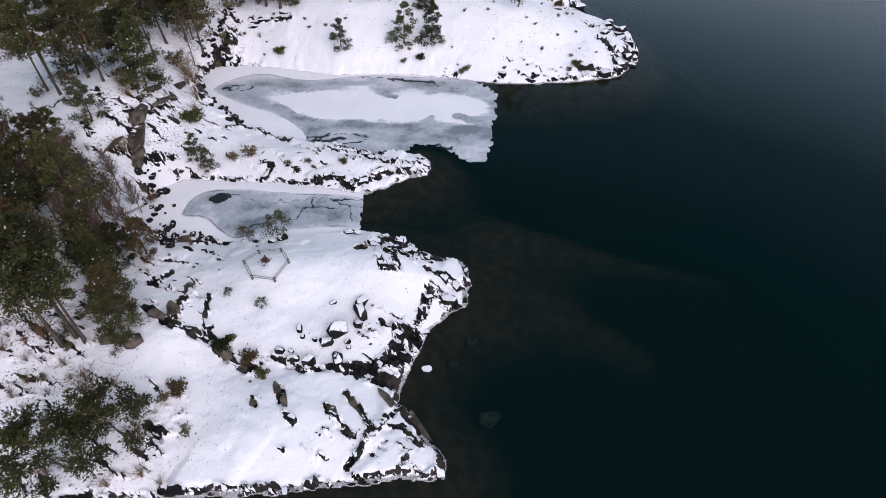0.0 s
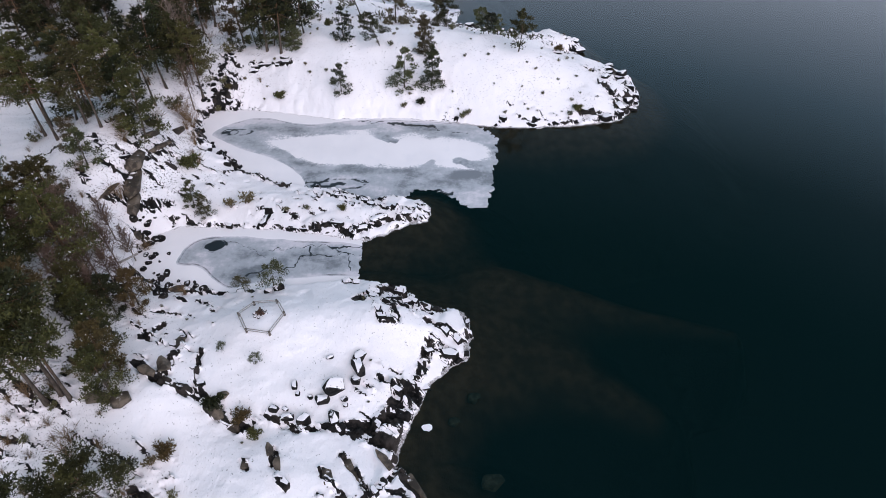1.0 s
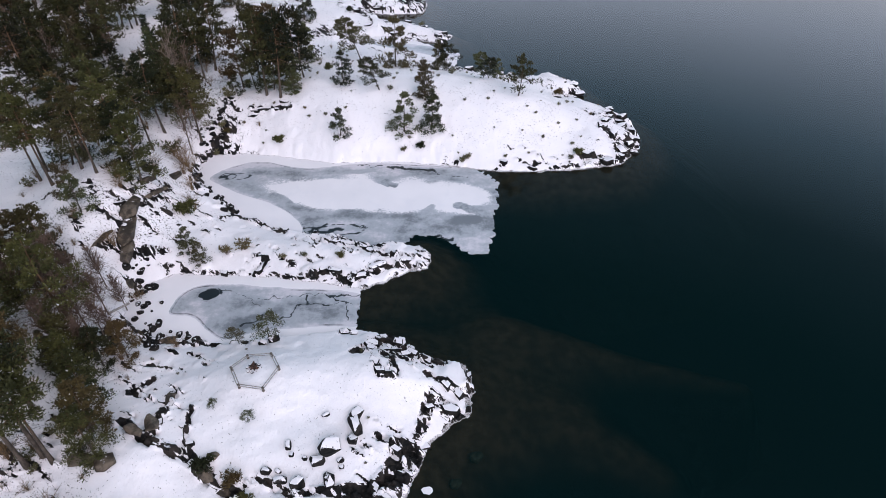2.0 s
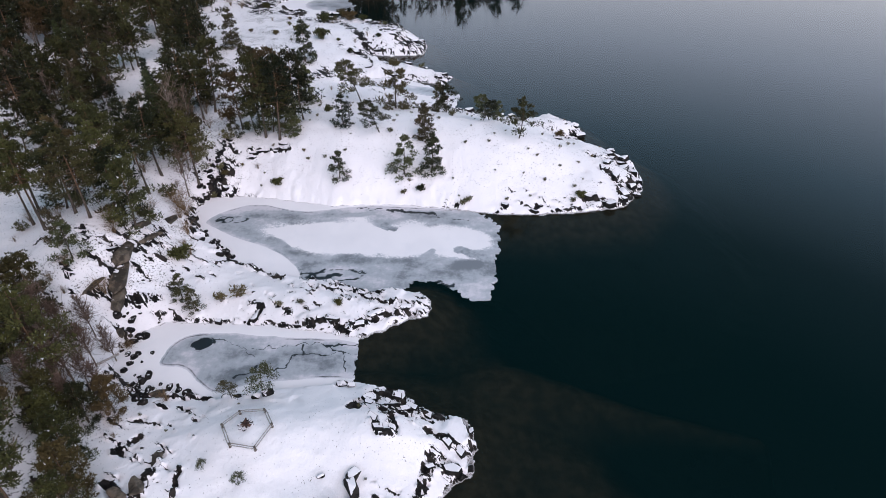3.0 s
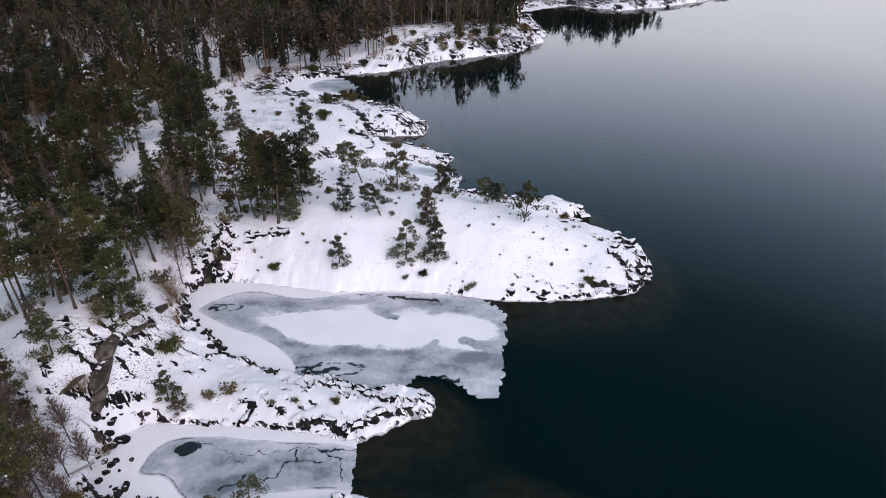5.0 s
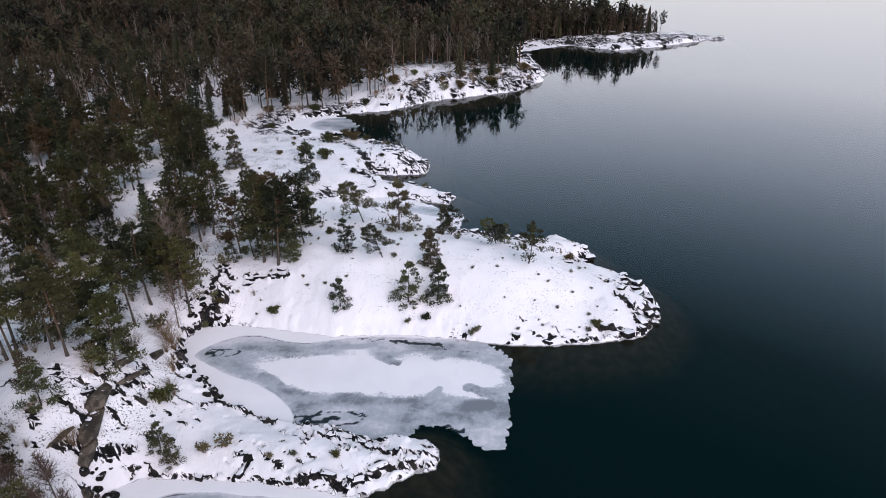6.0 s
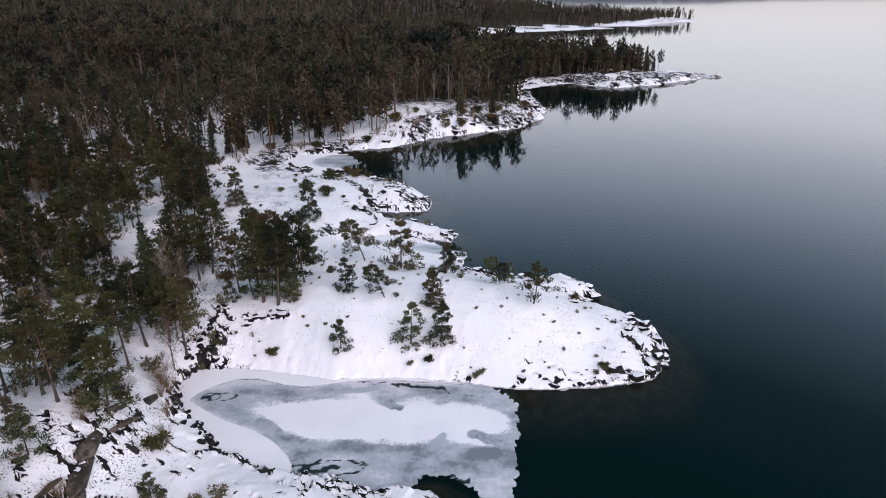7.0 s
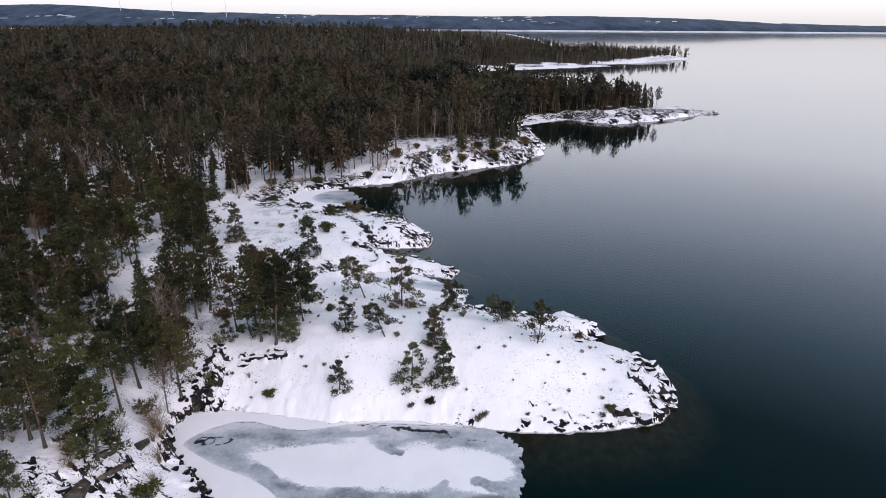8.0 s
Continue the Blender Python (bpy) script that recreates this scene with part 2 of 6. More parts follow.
GROUND = make_ground_material()
ROCK = make_rock_material("snow_capped_rock", 0.83, 0.88)
STONE = make_rock_material("snow_dusted_stone", 1.0, 1.06)
MOSSY = make_bare_rock_material()
WATER = make_water_material()
ICE = make_ice_material()
PINE_NEEDLES = make_needle_material("pine_needles", (0.012, 0.016, 0.006), (0.088, 0.088, 0.027), (0.092, 0.058, 0.024))
# next two: darker pine needles, the woods' shade put into their colour
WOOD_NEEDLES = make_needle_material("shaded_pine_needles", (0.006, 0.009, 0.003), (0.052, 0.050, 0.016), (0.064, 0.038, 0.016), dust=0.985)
SHADED_WOOD_NEEDLES = make_needle_material("shaded_wood_needles", (0.002, 0.003, 0.0015), (0.033, 0.031, 0.011), (0.045, 0.027, 0.014), True, 1.1)
CAPE_NEEDLES = make_needle_material("wind_dusted_pine_needles", (0.012, 0.016, 0.008), (0.080, 0.088, 0.036), (0.075, 0.055, 0.028), dust=0.93)
SPRUCE_NEEDLES = make_needle_material("spruce_needles", (0.009, 0.014, 0.007), (0.050, 0.060, 0.022), (0.055, 0.037, 0.017))
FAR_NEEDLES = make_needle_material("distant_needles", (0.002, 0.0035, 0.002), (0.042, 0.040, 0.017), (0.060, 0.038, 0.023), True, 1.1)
SCRUB_LEAF = make_needle_material("heath_leaves", (0.06, 0.06, 0.03), (0.14, 0.13, 0.06), (0.13, 0.09, 0.04))
PINE_BARK = make_pine_bark()
BIRCH_BARK = make_plain("pale_birch_bark", (0.085, 0.068, 0.055), (0.25, 0.21, 0.175), 2.0)
TWIG = make_plain("bare_twigs", (0.10, 0.073, 0.057), (0.24, 0.185, 0.152), 3.0)
BROWN_TWIG = make_plain("reddish_bare_twigs", (0.070, 0.044, 0.033), (0.165, 0.112, 0.088), 0.8)
DEAD_GRASS = make_plain("withered_leaves", (0.11, 0.065, 0.030), (0.24, 0.16, 0.085), 6.0)
LOG_WOOD = make_plain("weathered_logs", (0.20, 0.18, 0.165), (0.48, 0.45, 0.43), 6.0, squash=(1, 1, 3))
CHAR = make_plain("charred_wood", (0.025, 0.016, 0.013), (0.13, 0.072, 0.055), 5.0)
SNOW = Mat("fresh_snow", 0.85, 0.2)
SNOW.bump(SNOW.noise(5.0, 4), 0.3, 0.04)
SNOW = SNOW.colour(snow_colour(SNOW))
# the blue of distant haze is put into this base colour
FAR_WOODS = make_plain("hazed_wooded_hillside", (0.018, 0.028, 0.050), (0.060, 0.080, 0.120), 0.012, squash=(1, 0.3, 2))
FAR_FIELD = make_plain("far_snowy_fields", (0.6, 0.62, 0.68), (0.75, 0.76, 0.8), 0.02)


# ---- plan helpers ----
def lattice(ix, iy, seed):
    v = np.sin(ix * 127.1 + iy * 311.7 + seed * 74.7) * 43758.5453
    return v - np.floor(v)


def vnoise(x, y, seed=0):
    ix, iy = np.floor(x), np.floor(y)
    fx, fy = x - ix, y - iy
    fx, fy = fx * fx * (3 - 2 * fx), fy * fy * (3 - 2 * fy)
    a, b = lattice(ix, iy, seed), lattice(ix + 1, iy, seed)
    c, d = lattice(ix, iy + 1, seed), lattice(ix + 1, iy + 1, seed)
    return (a + (b - a) * fx) * (1 - fy) + (c + (d - c) * fx) * fy


def fbm(x, y, octaves=4, seed=0):
    total, amp, norm = 0.0, 1.0, 0.0
    for i in range(octaves):
        c, d = math.cos(0.6 + 1.1 * i), math.sin(0.6 + 1.1 * i)
        total = total + amp * vnoise((x * c - y * d) * 2 ** i, (x * d + y * c) * 2 ** i, seed + i)
        norm += amp
        amp *= 0.5
    return total / norm


def smooth(v, lo, hi):
    t = np.clip((v - lo) / (hi - lo), 0, 1)
    return t * t * (3 - 2 * t)


def cells(x, y, size, seed):
    """Broken-rock pattern: a random number for each block, a second one, and how far the nearest joint is."""
    gx, gy = x / size, y / size
    ix, iy = np.floor(gx), np.floor(gy)
    f1 = np.full(np.shape(x), 9.0)
    f2 = np.full(np.shape(x), 9.0)
    r1, r2 = np.zeros(np.shape(x)), np.zeros(np.shape(x))
    for ox in (-1, 0, 1):
        for oy in (-1, 0, 1):
            cx, cy = ix + ox, iy + oy
            d = np.hypot(gx - cx - lattice(cx, cy, seed), gy - cy - lattice(cx, cy, seed + 5))
            near = d < f1
            f2 = np.where(near, f1, np.minimum(f2, d))
            r1 = np.where(near, lattice(cx, cy, seed + 9), r1)
            r2 = np.where(near, lattice(cx, cy, seed + 13), r2)
            f1 = np.where(near, d, f1)
    return r1, r2, (f2 - f1) * size


def outline_distance(x, y, pts, closed=True):
    """Signed distance to an outline: positive inside."""
    best, inside = np.full(np.shape(x), 1e12), np.zeros(np.shape(x), bool)
    ends = pts[1:] + pts[:1] if closed else pts[1:]
    for (ax, ay), (bx, by) in zip(pts, ends):
        ex, ey = bx - ax, by - ay
        t = np.clip(((x - ax) * ex + (y - ay) * ey) / (ex * ex + ey * ey + 1e-9), 0, 1)
        best = np.minimum(best, (x - ax - t * ex) ** 2 + (y - ay - t * ey) ** 2)
        if ay != by:
            inside ^= ((ay > y) != (by > y)) & (x < ex * (y - ay) / ey + ax)
    return np.sqrt(best) * np.where(inside, 1, -1) if closed else np.sqrt(best)


def band(x, y, rows):
    """How strongly each place lies in one of the stripes (x0, y0, x1, y1, half width)."""
    w = np.zeros(np.shape(x))
    for ax, ay, bx, by, r in rows:
        ex, ey = bx - ax, by - ay
        t = np.clip(((x - ax) * ex + (y - ay) * ey) / (ex * ex + ey * ey + 1e-9), 0, 1)
        w = np.maximum(w, 1 - smooth(np.hypot(x - ax - t * ex, y - ay - t * ey), r * 0.55, r * 1.35))
    return w


def mesh_from(name, verts, faces, attrs=None, smooth_faces=False):
    me = bpy.data.meshes.new(name)
    verts, faces = np.asarray(verts, np.float32), np.asarray(faces, np.int32)
    n = faces.shape[1]
    me.vertices.add(len(verts))
    me.vertices.foreach_set("co", verts.ravel())
    me.loops.add(faces.size)
    me.loops.foreach_set("vertex_index", faces.ravel())
    me.polygons.add(len(faces))
    me.polygons.foreach_set("loop_start", np.arange(0, faces.size, n, dtype=np.int32))
    me.polygons.foreach_set("use_smooth", np.full(len(faces), smooth_faces))
    for key, values in (attrs or {}).items():
        me.attributes.new(key, "FLOAT", "POINT").data.foreach_set("value", np.asarray(values, np.float32).ravel())
    me.update(calc_edges=True)
    me.validate()
    return me


def part(name, mesh, material, parent, label=""):
    """Links one mesh as ONE object under a thing or under a part."""
    if isinstance(mesh, bmesh.types.BMesh):
        me = bpy.data.meshes.new(name)
        mesh.to_mesh(me)
        mesh.free()
        mesh = me
    if not mesh.materials:
        mesh.materials.append(material)
    ob = new(name, mesh)
    ob.parent = parent
    return tagged(ob, label)


def thing(name, x, y, z, label, category, group="", kind=""):
    ob = new(name)
    ob.empty_display_size = 0.3
    ob.matrix_basis = Matrix.Translation((x, y, z))
    return tagged(ob, label, category, group, kind)


def single(name, mesh, material, label, category, group="", kind=""):
    mesh.materials.append(material)
    return tagged(new(name, mesh), label, category, group, kind)


# ---- the shore ----
SOUTH = [(-70, -400), (-58, -120), (-48, -30), (-44, 4), (-36, 14), (-28, 18.6)]
CAPE_1 = [(-18.3, 19.5), (-13.2, 19.7), (-10.0, 20.1), (-6.3, 20.5), (-2.5, 20.9), (0.6, 21.0), (0.7, 22.4), (0.2, 23.6), (-1.3, 25.0), (-1.8, 26.3), (-3.6, 28.0), (-3.3, 29.6), (-2.7, 31.6), (-1.6, 34.2), (-0.5, 36.4), (1.3, 38.3), (3.1, 39.2), (3.3, 41.4), (3.7, 42.0), (3.0, 45.6), (1.0, 46.2), (-1.9, 47.2), (-3.0, 48.2), (-5.0, 49.4), (-9.0, 50.6), (-12.0, 50.0), (-18.0, 49.3), (-23.0, 48.4), (-26.5, 48.9), (-31.0, 49.5), (-34.0, 51.0), (-36.0, 54.0), (-35.0, 57.5)]
CAPE_2 = [(-32.0, 59.6), (-27.0, 59.4), (-22.5, 59.2), (-18.1, 58.6), (-12.3, 57.6), (-9.0, 56.9), (-6.7, 58.0), (-3.9, 59.8), (-1.2, 60.8), (-0.8, 63.5), (-2.2, 65.2), (-5.7, 65.6), (-8.5, 65.0), (-10.2, 66.0), (-13.5, 67.5), (-17.4, 67.6), (-21.4, 68.8), (-27.7, 72.0), (-30.5, 75.6), (-33.7, 78.5), (-36.0, 82.0), (-36.0, 87.0)]
CAPE_3 = [(-29.2, 87.6), (-20.8, 85.9), (-16.2, 84.8), (-6.5, 85.2), (2.3, 83.9), (8.4, 82.7), (15.4, 82.5), (22.5, 83.3), (28.5, 84.7), (32.5, 89.5), (33.7, 93.5), (33.4, 98.0), (32.3, 100.5), (29.5, 103.5), (26.5, 105.0), (23.5, 107.0), (27.5, 109.3), (26.5, 112.0), (25.5, 114.0), (23.0, 117.0), (18.0, 117.0), (15.0, 116.5), (11.5, 116.0), (8.5, 119.5), (3.0, 121.5), (-5.0, 125.0), (-14.0, 130.0), (-20.0, 133.5)]
INLETS = [(-16.0, 136.0), (-10.5, 137.0), (-5.5, 135.0), (1.6, 132.9), (3.7, 137.8), (-2.0, 141.5), (-8.4, 145.0), (-14.0, 148.0), (-16.7, 151.6), (-11.0, 151.0), (-3.3, 151.8), (-2.2, 159.0), (-4.9, 165.0), (-10.5, 174.0), (-21.1, 179.5), (-30.0, 181.0), (-38.0, 186.0), (-48.0, 193.0), (-44.0, 202.0)]
NORTH = [(-34.5, 205.3), (-15.1, 212.7), (-3.9, 224.6), (14.5, 233.4), (30.2, 242.9), (41, 258.5), (46.7, 280), (44.7, 308), (40, 328), (47.6, 342), (69.7, 353), (92.6, 336), (122, 350.4), (148.7, 370), (170.7, 382), (150, 392), (120, 412), (80, 450), (40, 520), (30, 600), (50, 700), (81.5, 730), (154, 772), (187, 800), (201, 795), (262, 831), (322, 895), (397, 942), (380, 985), (300, 1020), (250, 1100), (260, 1300), (300, 1700), (320, 2200), (325, 2760)]
LAND = SOUTH + CAPE_1 + CAPE_2 + CAPE_3 + INLETS + NORTH + [(-3800, 2760), (-3800, -400)]

# stripes of broken rock: x0, y0, x1, y1, half width
ROCK_NE = [(-8.3, 45.4, -5.4, 48.8, 0.9), (-6.5, 43.9, -5.7, 41.8, 0.4), (-5.7, 41.8, -4.5, 41.6, 0.45), (-5.4, 48.6, -1.5, 47.0, 1.2), (-5.1, 44.9, -2.0, 46.4, 1.1), (-2.0, 46.2, 0.5, 45.4, 0.8), (-4.6, 44.0, -4.2, 42.0, 0.4)]
ROCK_EAST = [(-1.1, 43.1, 1.0, 42.2, 0.5), (1.0, 42.2, 2.8, 41.4, 0.5), (-0.5, 40.7, 0.9, 39.4, 0.9), (0.9, 39.4, 2.2, 38.9, 0.6), (-0.8, 40.0, -1.9, 36.5, 0.55), (-5.8, 36.4, -3.6, 35.2, 0.4), (-3.6, 35.2, -1.9, 35.0, 1.1), (-3.0, 34.6, -4.2, 31.8, 1.4), (-4.0, 31.9, -8.2, 30.9, 0.7), (-4.4, 29.6, -7.1, 30.4, 0.8), (2.9, 45.4, 3.2, 42.2, 0.4)]
ROCK_MID = [(-28.7, 36.7, -26.0, 35.0, 0.5), (-25.6, 36.9, -25.4, 35.4, 0.6), (-26.0, 35.0, -23.0, 33.9, 0.45), (-23.0, 33.9, -21.4, 33.3, 0.55), (-21.4, 33.3, -18.6, 31.3, 0.5), (-18.6, 31.3, -16.9, 30.7, 0.6), (-16.9, 30.8, -15.6, 32.2, 0.4), (-15.6, 32.2, -12.7, 30.7, 0.45), (-12.7, 30.7, -9.1, 31.0, 0.4), (-22.9, 38.2, -22.6, 35.8, 0.3), (-22.6, 35.8, -21.4, 33.5, 0.35), (-25.2, 40.0, -25.2, 37.8, 0.5), (-28.1, 42.2, -29.6, 40.5, 0.5), (-30.1, 44.5, -26.8, 43.7, 0.25)]
ROCK_SOUTH = [(-14.3, 28.6, -13.5, 26.3, 0.34), (-13.5, 26.3, -12.4, 25.2, 0.36), (-16.5, 27.7, -16.1, 26.6, 0.28), (-9.8, 26.8, -8.4, 25.0, 0.4), (-8.4, 25.0, -7.2, 24.1, 0.35), (-8.3, 28.4, -5.6, 24.8, 0.33), (-5.6, 25.1, -6.4, 23.1, 0.35), (-6.4, 23.1, -7.6, 21.8, 0.35), (-5.8, 24.6, -3.7, 26.7, 0.35), (-5.6, 25.3, -3.2, 25.2, 0.25), (-3.2, 25.1, -1.4, 23.5, 0.4), (-3.6, 27.6, 0.3, 23.2, 0.55), (0.4, 23.0, 0.4, 21.3, 0.4), (-3.5, 21.3, -2.6, 22.4, 0.3), (-2.6, 22.4, -1.8, 21.4, 0.25), (-1.8, 21.5, 0.4, 21.3, 0.25), (-13.5, 19.9, -2.0, 20.9, 0.3), (-30.0, 18.8, -13.5, 19.8, 0.8)]
ROCK_CAPE_2 = [(-22.3, 59.3, -21.4, 61.3, 0.45), (-17.0, 58.9, -13.0, 59.0, 0.4), (-13.0, 59.0, -10.8, 58.0, 0.45), (-10.8, 58.0, -7.5, 60.0, 0.8), (-7.5, 60.4, -2.0, 61.0, 0.5), (-5.0, 62.5, -1.2, 62.0, 0.4), (-9.2, 63.4, -5.9, 61.9, 0.4), (-17.4, 67.2, -11.0, 66.2, 0.6), (-11.0, 66.2, -9.0, 63.5, 0.5), (-27.5, 71.3, -20.0, 67.3, 0.6), (-30.0, 75.0, -27.0, 71.0, 0.9), (-18.8, 65.3, -15.3, 63.2, 0.2), (-15.8, 65.3, -12.4, 63.7, 0.2), (-13.4, 65.0, -10.7, 63.0, 0.25), (-31.0, 59.9, -23.0, 59.6, 0.2)]
ROCK_CAPE_3 = [(26.2, 91.9, 28.4, 89.7, 0.8), (28.4, 89.7, 28.2, 85.2, 0.7), (29.2, 97.3, 31.8, 93.0, 1.4), (31.2, 91.5, 31.2, 87.5, 1.2), (21.2, 85.6, 27.0, 85.4, 0.40), (8.7, 82.9, 10.5, 84.0, 0.4), (13.9, 83.0, 15.9, 84.2, 0.4), (17.0, 83.2, 28.0, 84.8, 0.32), (23.9, 106.6, 26.2, 109.0, 1.2), (20.7, 101.5, 26.0, 105.8, 0.6), (4.0, 117.6, 14.0, 114.6, 1.8), (-30.4, 95.2, -23.7, 94.3, 0.55), (-32.0, 84.9, -31.9, 88.7, 0.4), (-36.0, 84.0, -33.4, 91.0, 1.5), (-25.0, 171.0, -15.0, 150.0, 1.1)]
ROCK_GORGE = [(-35.9, 45.9, -33.0, 57.0, 1.2), (-31.0, 48.6, -25.5, 48.4, 0.7), (-38.5, 66.6, -37.7, 60.8, 1.0), (-36.5, 72.3, -37.3, 68.2, 0.8), (-39.6, 60.7, -39.4, 59.8, 0.6), (-36.4, 60.4, -33.5, 62.0, 0.6), (-34.5, 76.0, -36.5, 86.0, 1.0)]

# swellings of the ground: x, y, reach in x, reach in y, height
SWELLS = [(-16, 42, 10, 6, 3.1), (-5, 43, 5, 4.5, 1.9), (-12, 34, 9, 3.5, 0.9), (-27, 33, 6, 6, 2.4), (-13, 25.5, 13, 5, 1.2), (-15, 31.5, 14, 2.2, -0.3), (-17, 62, 12, 4, 1.1), (-2, 98, 26, 15, 6.2), (14, 95, 9, 8, 1.7), (-22, 99, 14, 14, 2.4), (-44, 67, 9, 13, 6.5), (-44, 92, 10, 14, 5.0), (-41, 38, 9, 12, 3.4), (-9, 160, 9, 13, 3.4), (-3, 138, 8, 5, 2.0), (21, 109, 4.5, 3.5, 2.0), (-30, 150, 20, 25, 2.5), (-6, 246, 24, 24, 6.0), (25, 275, 22, 30, 3.5), (105, 365, 38, 18, 4.0), (320, 920, 90, 60, 5.0)]

# places where streaks of rock break the snow: x, y, reach in x, reach in y, how much
STREAKS = [(-15, 63.5, 12, 4.5, 0.36), (-40, 66, 11, 10, 0.72), (-28, 42, 6, 6, 0.55), (-33, 50, 4, 5, 1.0), (-30, 73, 6, 6, 0.6), (-3, 61.5, 5, 3, 0.45), (29, 92, 5, 8, 0.95), (10, 116, 12, 4, 0.8), (14, 84.5, 18, 2.2, 0.42), (-35, 90, 4, 9, 0.9), (-28, 23, 7, 6, 0.85), (-4, 33, 4, 5, 0.6), (-4, 46.5, 5, 3, 0.7), (-6, 22, 8, 3, 0.55), (-36, 31, 6, 10, 0.6), (24, 108, 5, 5, 0.8), (-42, 206, 14, 8, 0.85), (-6, 224, 18, 10, 0.8), (26, 252, 16, 18, 0.85), (-6, 162, 8, 12, 0.4), (-14, 156, 5, 14, 0.8), (120, 366, 40, 14, 0.6)]


DROWNED_1 = [(3.0, 43.8), (9.0, 42.0), (13.0, 40.0), (21.0, 34.5)]
DROWNED_2 = [(6.0, 52.0), (12.0, 50.5), (20.5, 47.8), (33.0, 45.0)]


def make_axis(stops):
    out = []
    for (a, step), (b, _) in zip(stops, stops[1:]):
        n = max(1, round((b - a) / step))
        out.extend(a + (b - a) * i / n for i in range(n))
    return np.array(out + [stops[-1][0]])


def graded(a, b, first, n):
    """n growing steps from a to b."""
    k = np.linspace(0, 1, n + 1)
    p = max(1.0, math.log(first / abs(b - a)) / math.log(1 / n))
    return a + (b - a) * k ** p


XS = np.concatenate([graded(-62, -3800, 1.0, 70)[::-1][:-1], make_axis([(-62, 0.6), (-40, 0.26), (-31, 0.165), (5, 0.45), (36, 2.4), (180, 2.2)]), graded(180, 3600, 4.0, 46)[1:]])
YS = np.concatenate([graded(14, -400, 2.0, 24)[::-1][:-1], make_axis([(14, 0.5), (18, 0.165), (52, 0.25), (90, 0.42), (124, 0.9), (200, 1.9), (400, 1.9)]), graded(400, 3600, 3.5, 76)[1:]])


def lie_of_land(x, y):
    """Height, bare rock, brokenness, heath and the distance from the shore at places of the plan."""
    far = smooth(y, 120, 320)
    amp = 0.30 + 2.2 * far
    sc = 0.9 * (1 - far) + 0.16 * far
    d = outline_distance(x + amp * 2 * (fbm(x * sc, y * sc, 3, 3) - 0.5), y + amp * 2 * (fbm(x * sc, y * sc, 3, 8) - 0.5), LAND)
    cap = np.full(np.shape(x), 0.75)
    for cx, cy, rx, ry, h in SWELLS:
        cap = cap + h * np.exp(-((x - cx) / rx) ** 2 - ((y - cy) / ry) ** 2)
    inland = np.maximum(d, 0)
    reach = 2.2 + 2.2 * smooth(y, 80, 84) * (1 - smooth(x, 20, 26)) + 4 * far
    ledge = smooth(fbm(x * 0.22, y * 0.22, 3, 17), 0.55, 0.66) * (0.6 + 1.2 * far)
    ledge = ledge * (1 - 0.85 * smooth(y, 80, 82) * (1 - smooth(y, 88, 91)) * smooth(x, -30, -27) * (1 - smooth(x, 23, 27)))
    h = 0.16 * smooth(d, 0, 0.35) + ledge * smooth(d, 0.35, 0.62) * np.exp(-np.maximum(d - 0.6, 0) / (2.5 + 8 * far)) + np.maximum(cap, 0.3) * (1 - np.exp(-np.maximum(inland - 0.25, 0) / reach))
    h = h + 13 * (1 - np.exp(-np.maximum(inland - 24, 0) / 200.0)) + 20 * np.exp(-((x + 210) / 340) ** 2 - ((y - 950) / 330) ** 2) * smooth(inland, 24, 150)
    relief = smooth(inland, 0.4, 5)
    h = h + relief * (0.4 * (fbm(x * 0.11, y * 0.11, 2, 21) - 0.5) + 0.45 * (fbm(x * 0.30, y * 0.42, 3, 23) - 0.5) + 0.13 * (fbm(x * 0.9, y * 1.3, 3, 31) - 0.5))
    h = h + smooth(inland, 18, 60) * 3.5 * (fbm(x * 0.03, y * 0.03, 2, 41) - 0.5)
    # broken rock
    near_rows = ROCK_NE + ROCK_EAST + ROCK_MID + ROCK_SOUTH + ROCK_CAPE_2 + ROCK_CAPE_3 + ROCK_GORGE
    w = band(x + 0.5 * (fbm(x * 1.1, y * 1.1, 2, 51) - 0.5), y + 0.5 * (fbm(x * 1.1, y * 1.1, 2, 57) - 0.5), near_rows)
    off_cape = smooth(y, 122, 134)
    shore_rock = (1 - smooth(inland, 0.3, 1.0 + 2.2 * off_cape + 6 * far)) * smooth(fbm(x * (0.5 - 0.3 * far), y * (0.5 - 0.3 * far), 3, 61), np.where(y < 52, 0.42, 0.52), np.where(y < 52, 0.56, 0.64)) * (d > 0.03)
    shore_rock = np.maximum(shore_rock, off_cape * (1 - smooth(inland, 3.5 + 7 * far, 10 + 24 * far)) * smooth(fbm(x * 0.13, y * 0.17, 4, 63), 0.36, 0.50) * (d > 0.2))
    shore_rock = shore_rock * (1 - 0.7 * smooth(y, 80, 82) * (1 - smooth(y, 88, 91)) * smooth(x, -30, -27) * (1 - smooth(x, 23, 27)))
    w = np.maximum(w, shore_rock)
    # layered streaks of rock that run down towards the east
    u, v = 0.88 * x - 0.47 * y, 0.47 * x + 0.88 * y
    streak = fbm(u * 0.5, v * 2.1, 4, 65)
    where = np.zeros(np.shape(x))
    for cx, cy, rx, ry, g in STREAKS:
        where = np.maximum(where, g * np.exp(-(((x - cx) / rx) ** 2 + ((y - cy) / ry) ** 2) ** 2))
    w = np.maximum(w, smooth(streak, 0.69 - 0.13 * where, 0.73 - 0.13 * where) * smooth(where, 0.05, 0.3) * (d > 0.2))
    size = np.where(far > 0.15, 2.3, np.where(off_cape > 0.5, 1.7, 0.85))
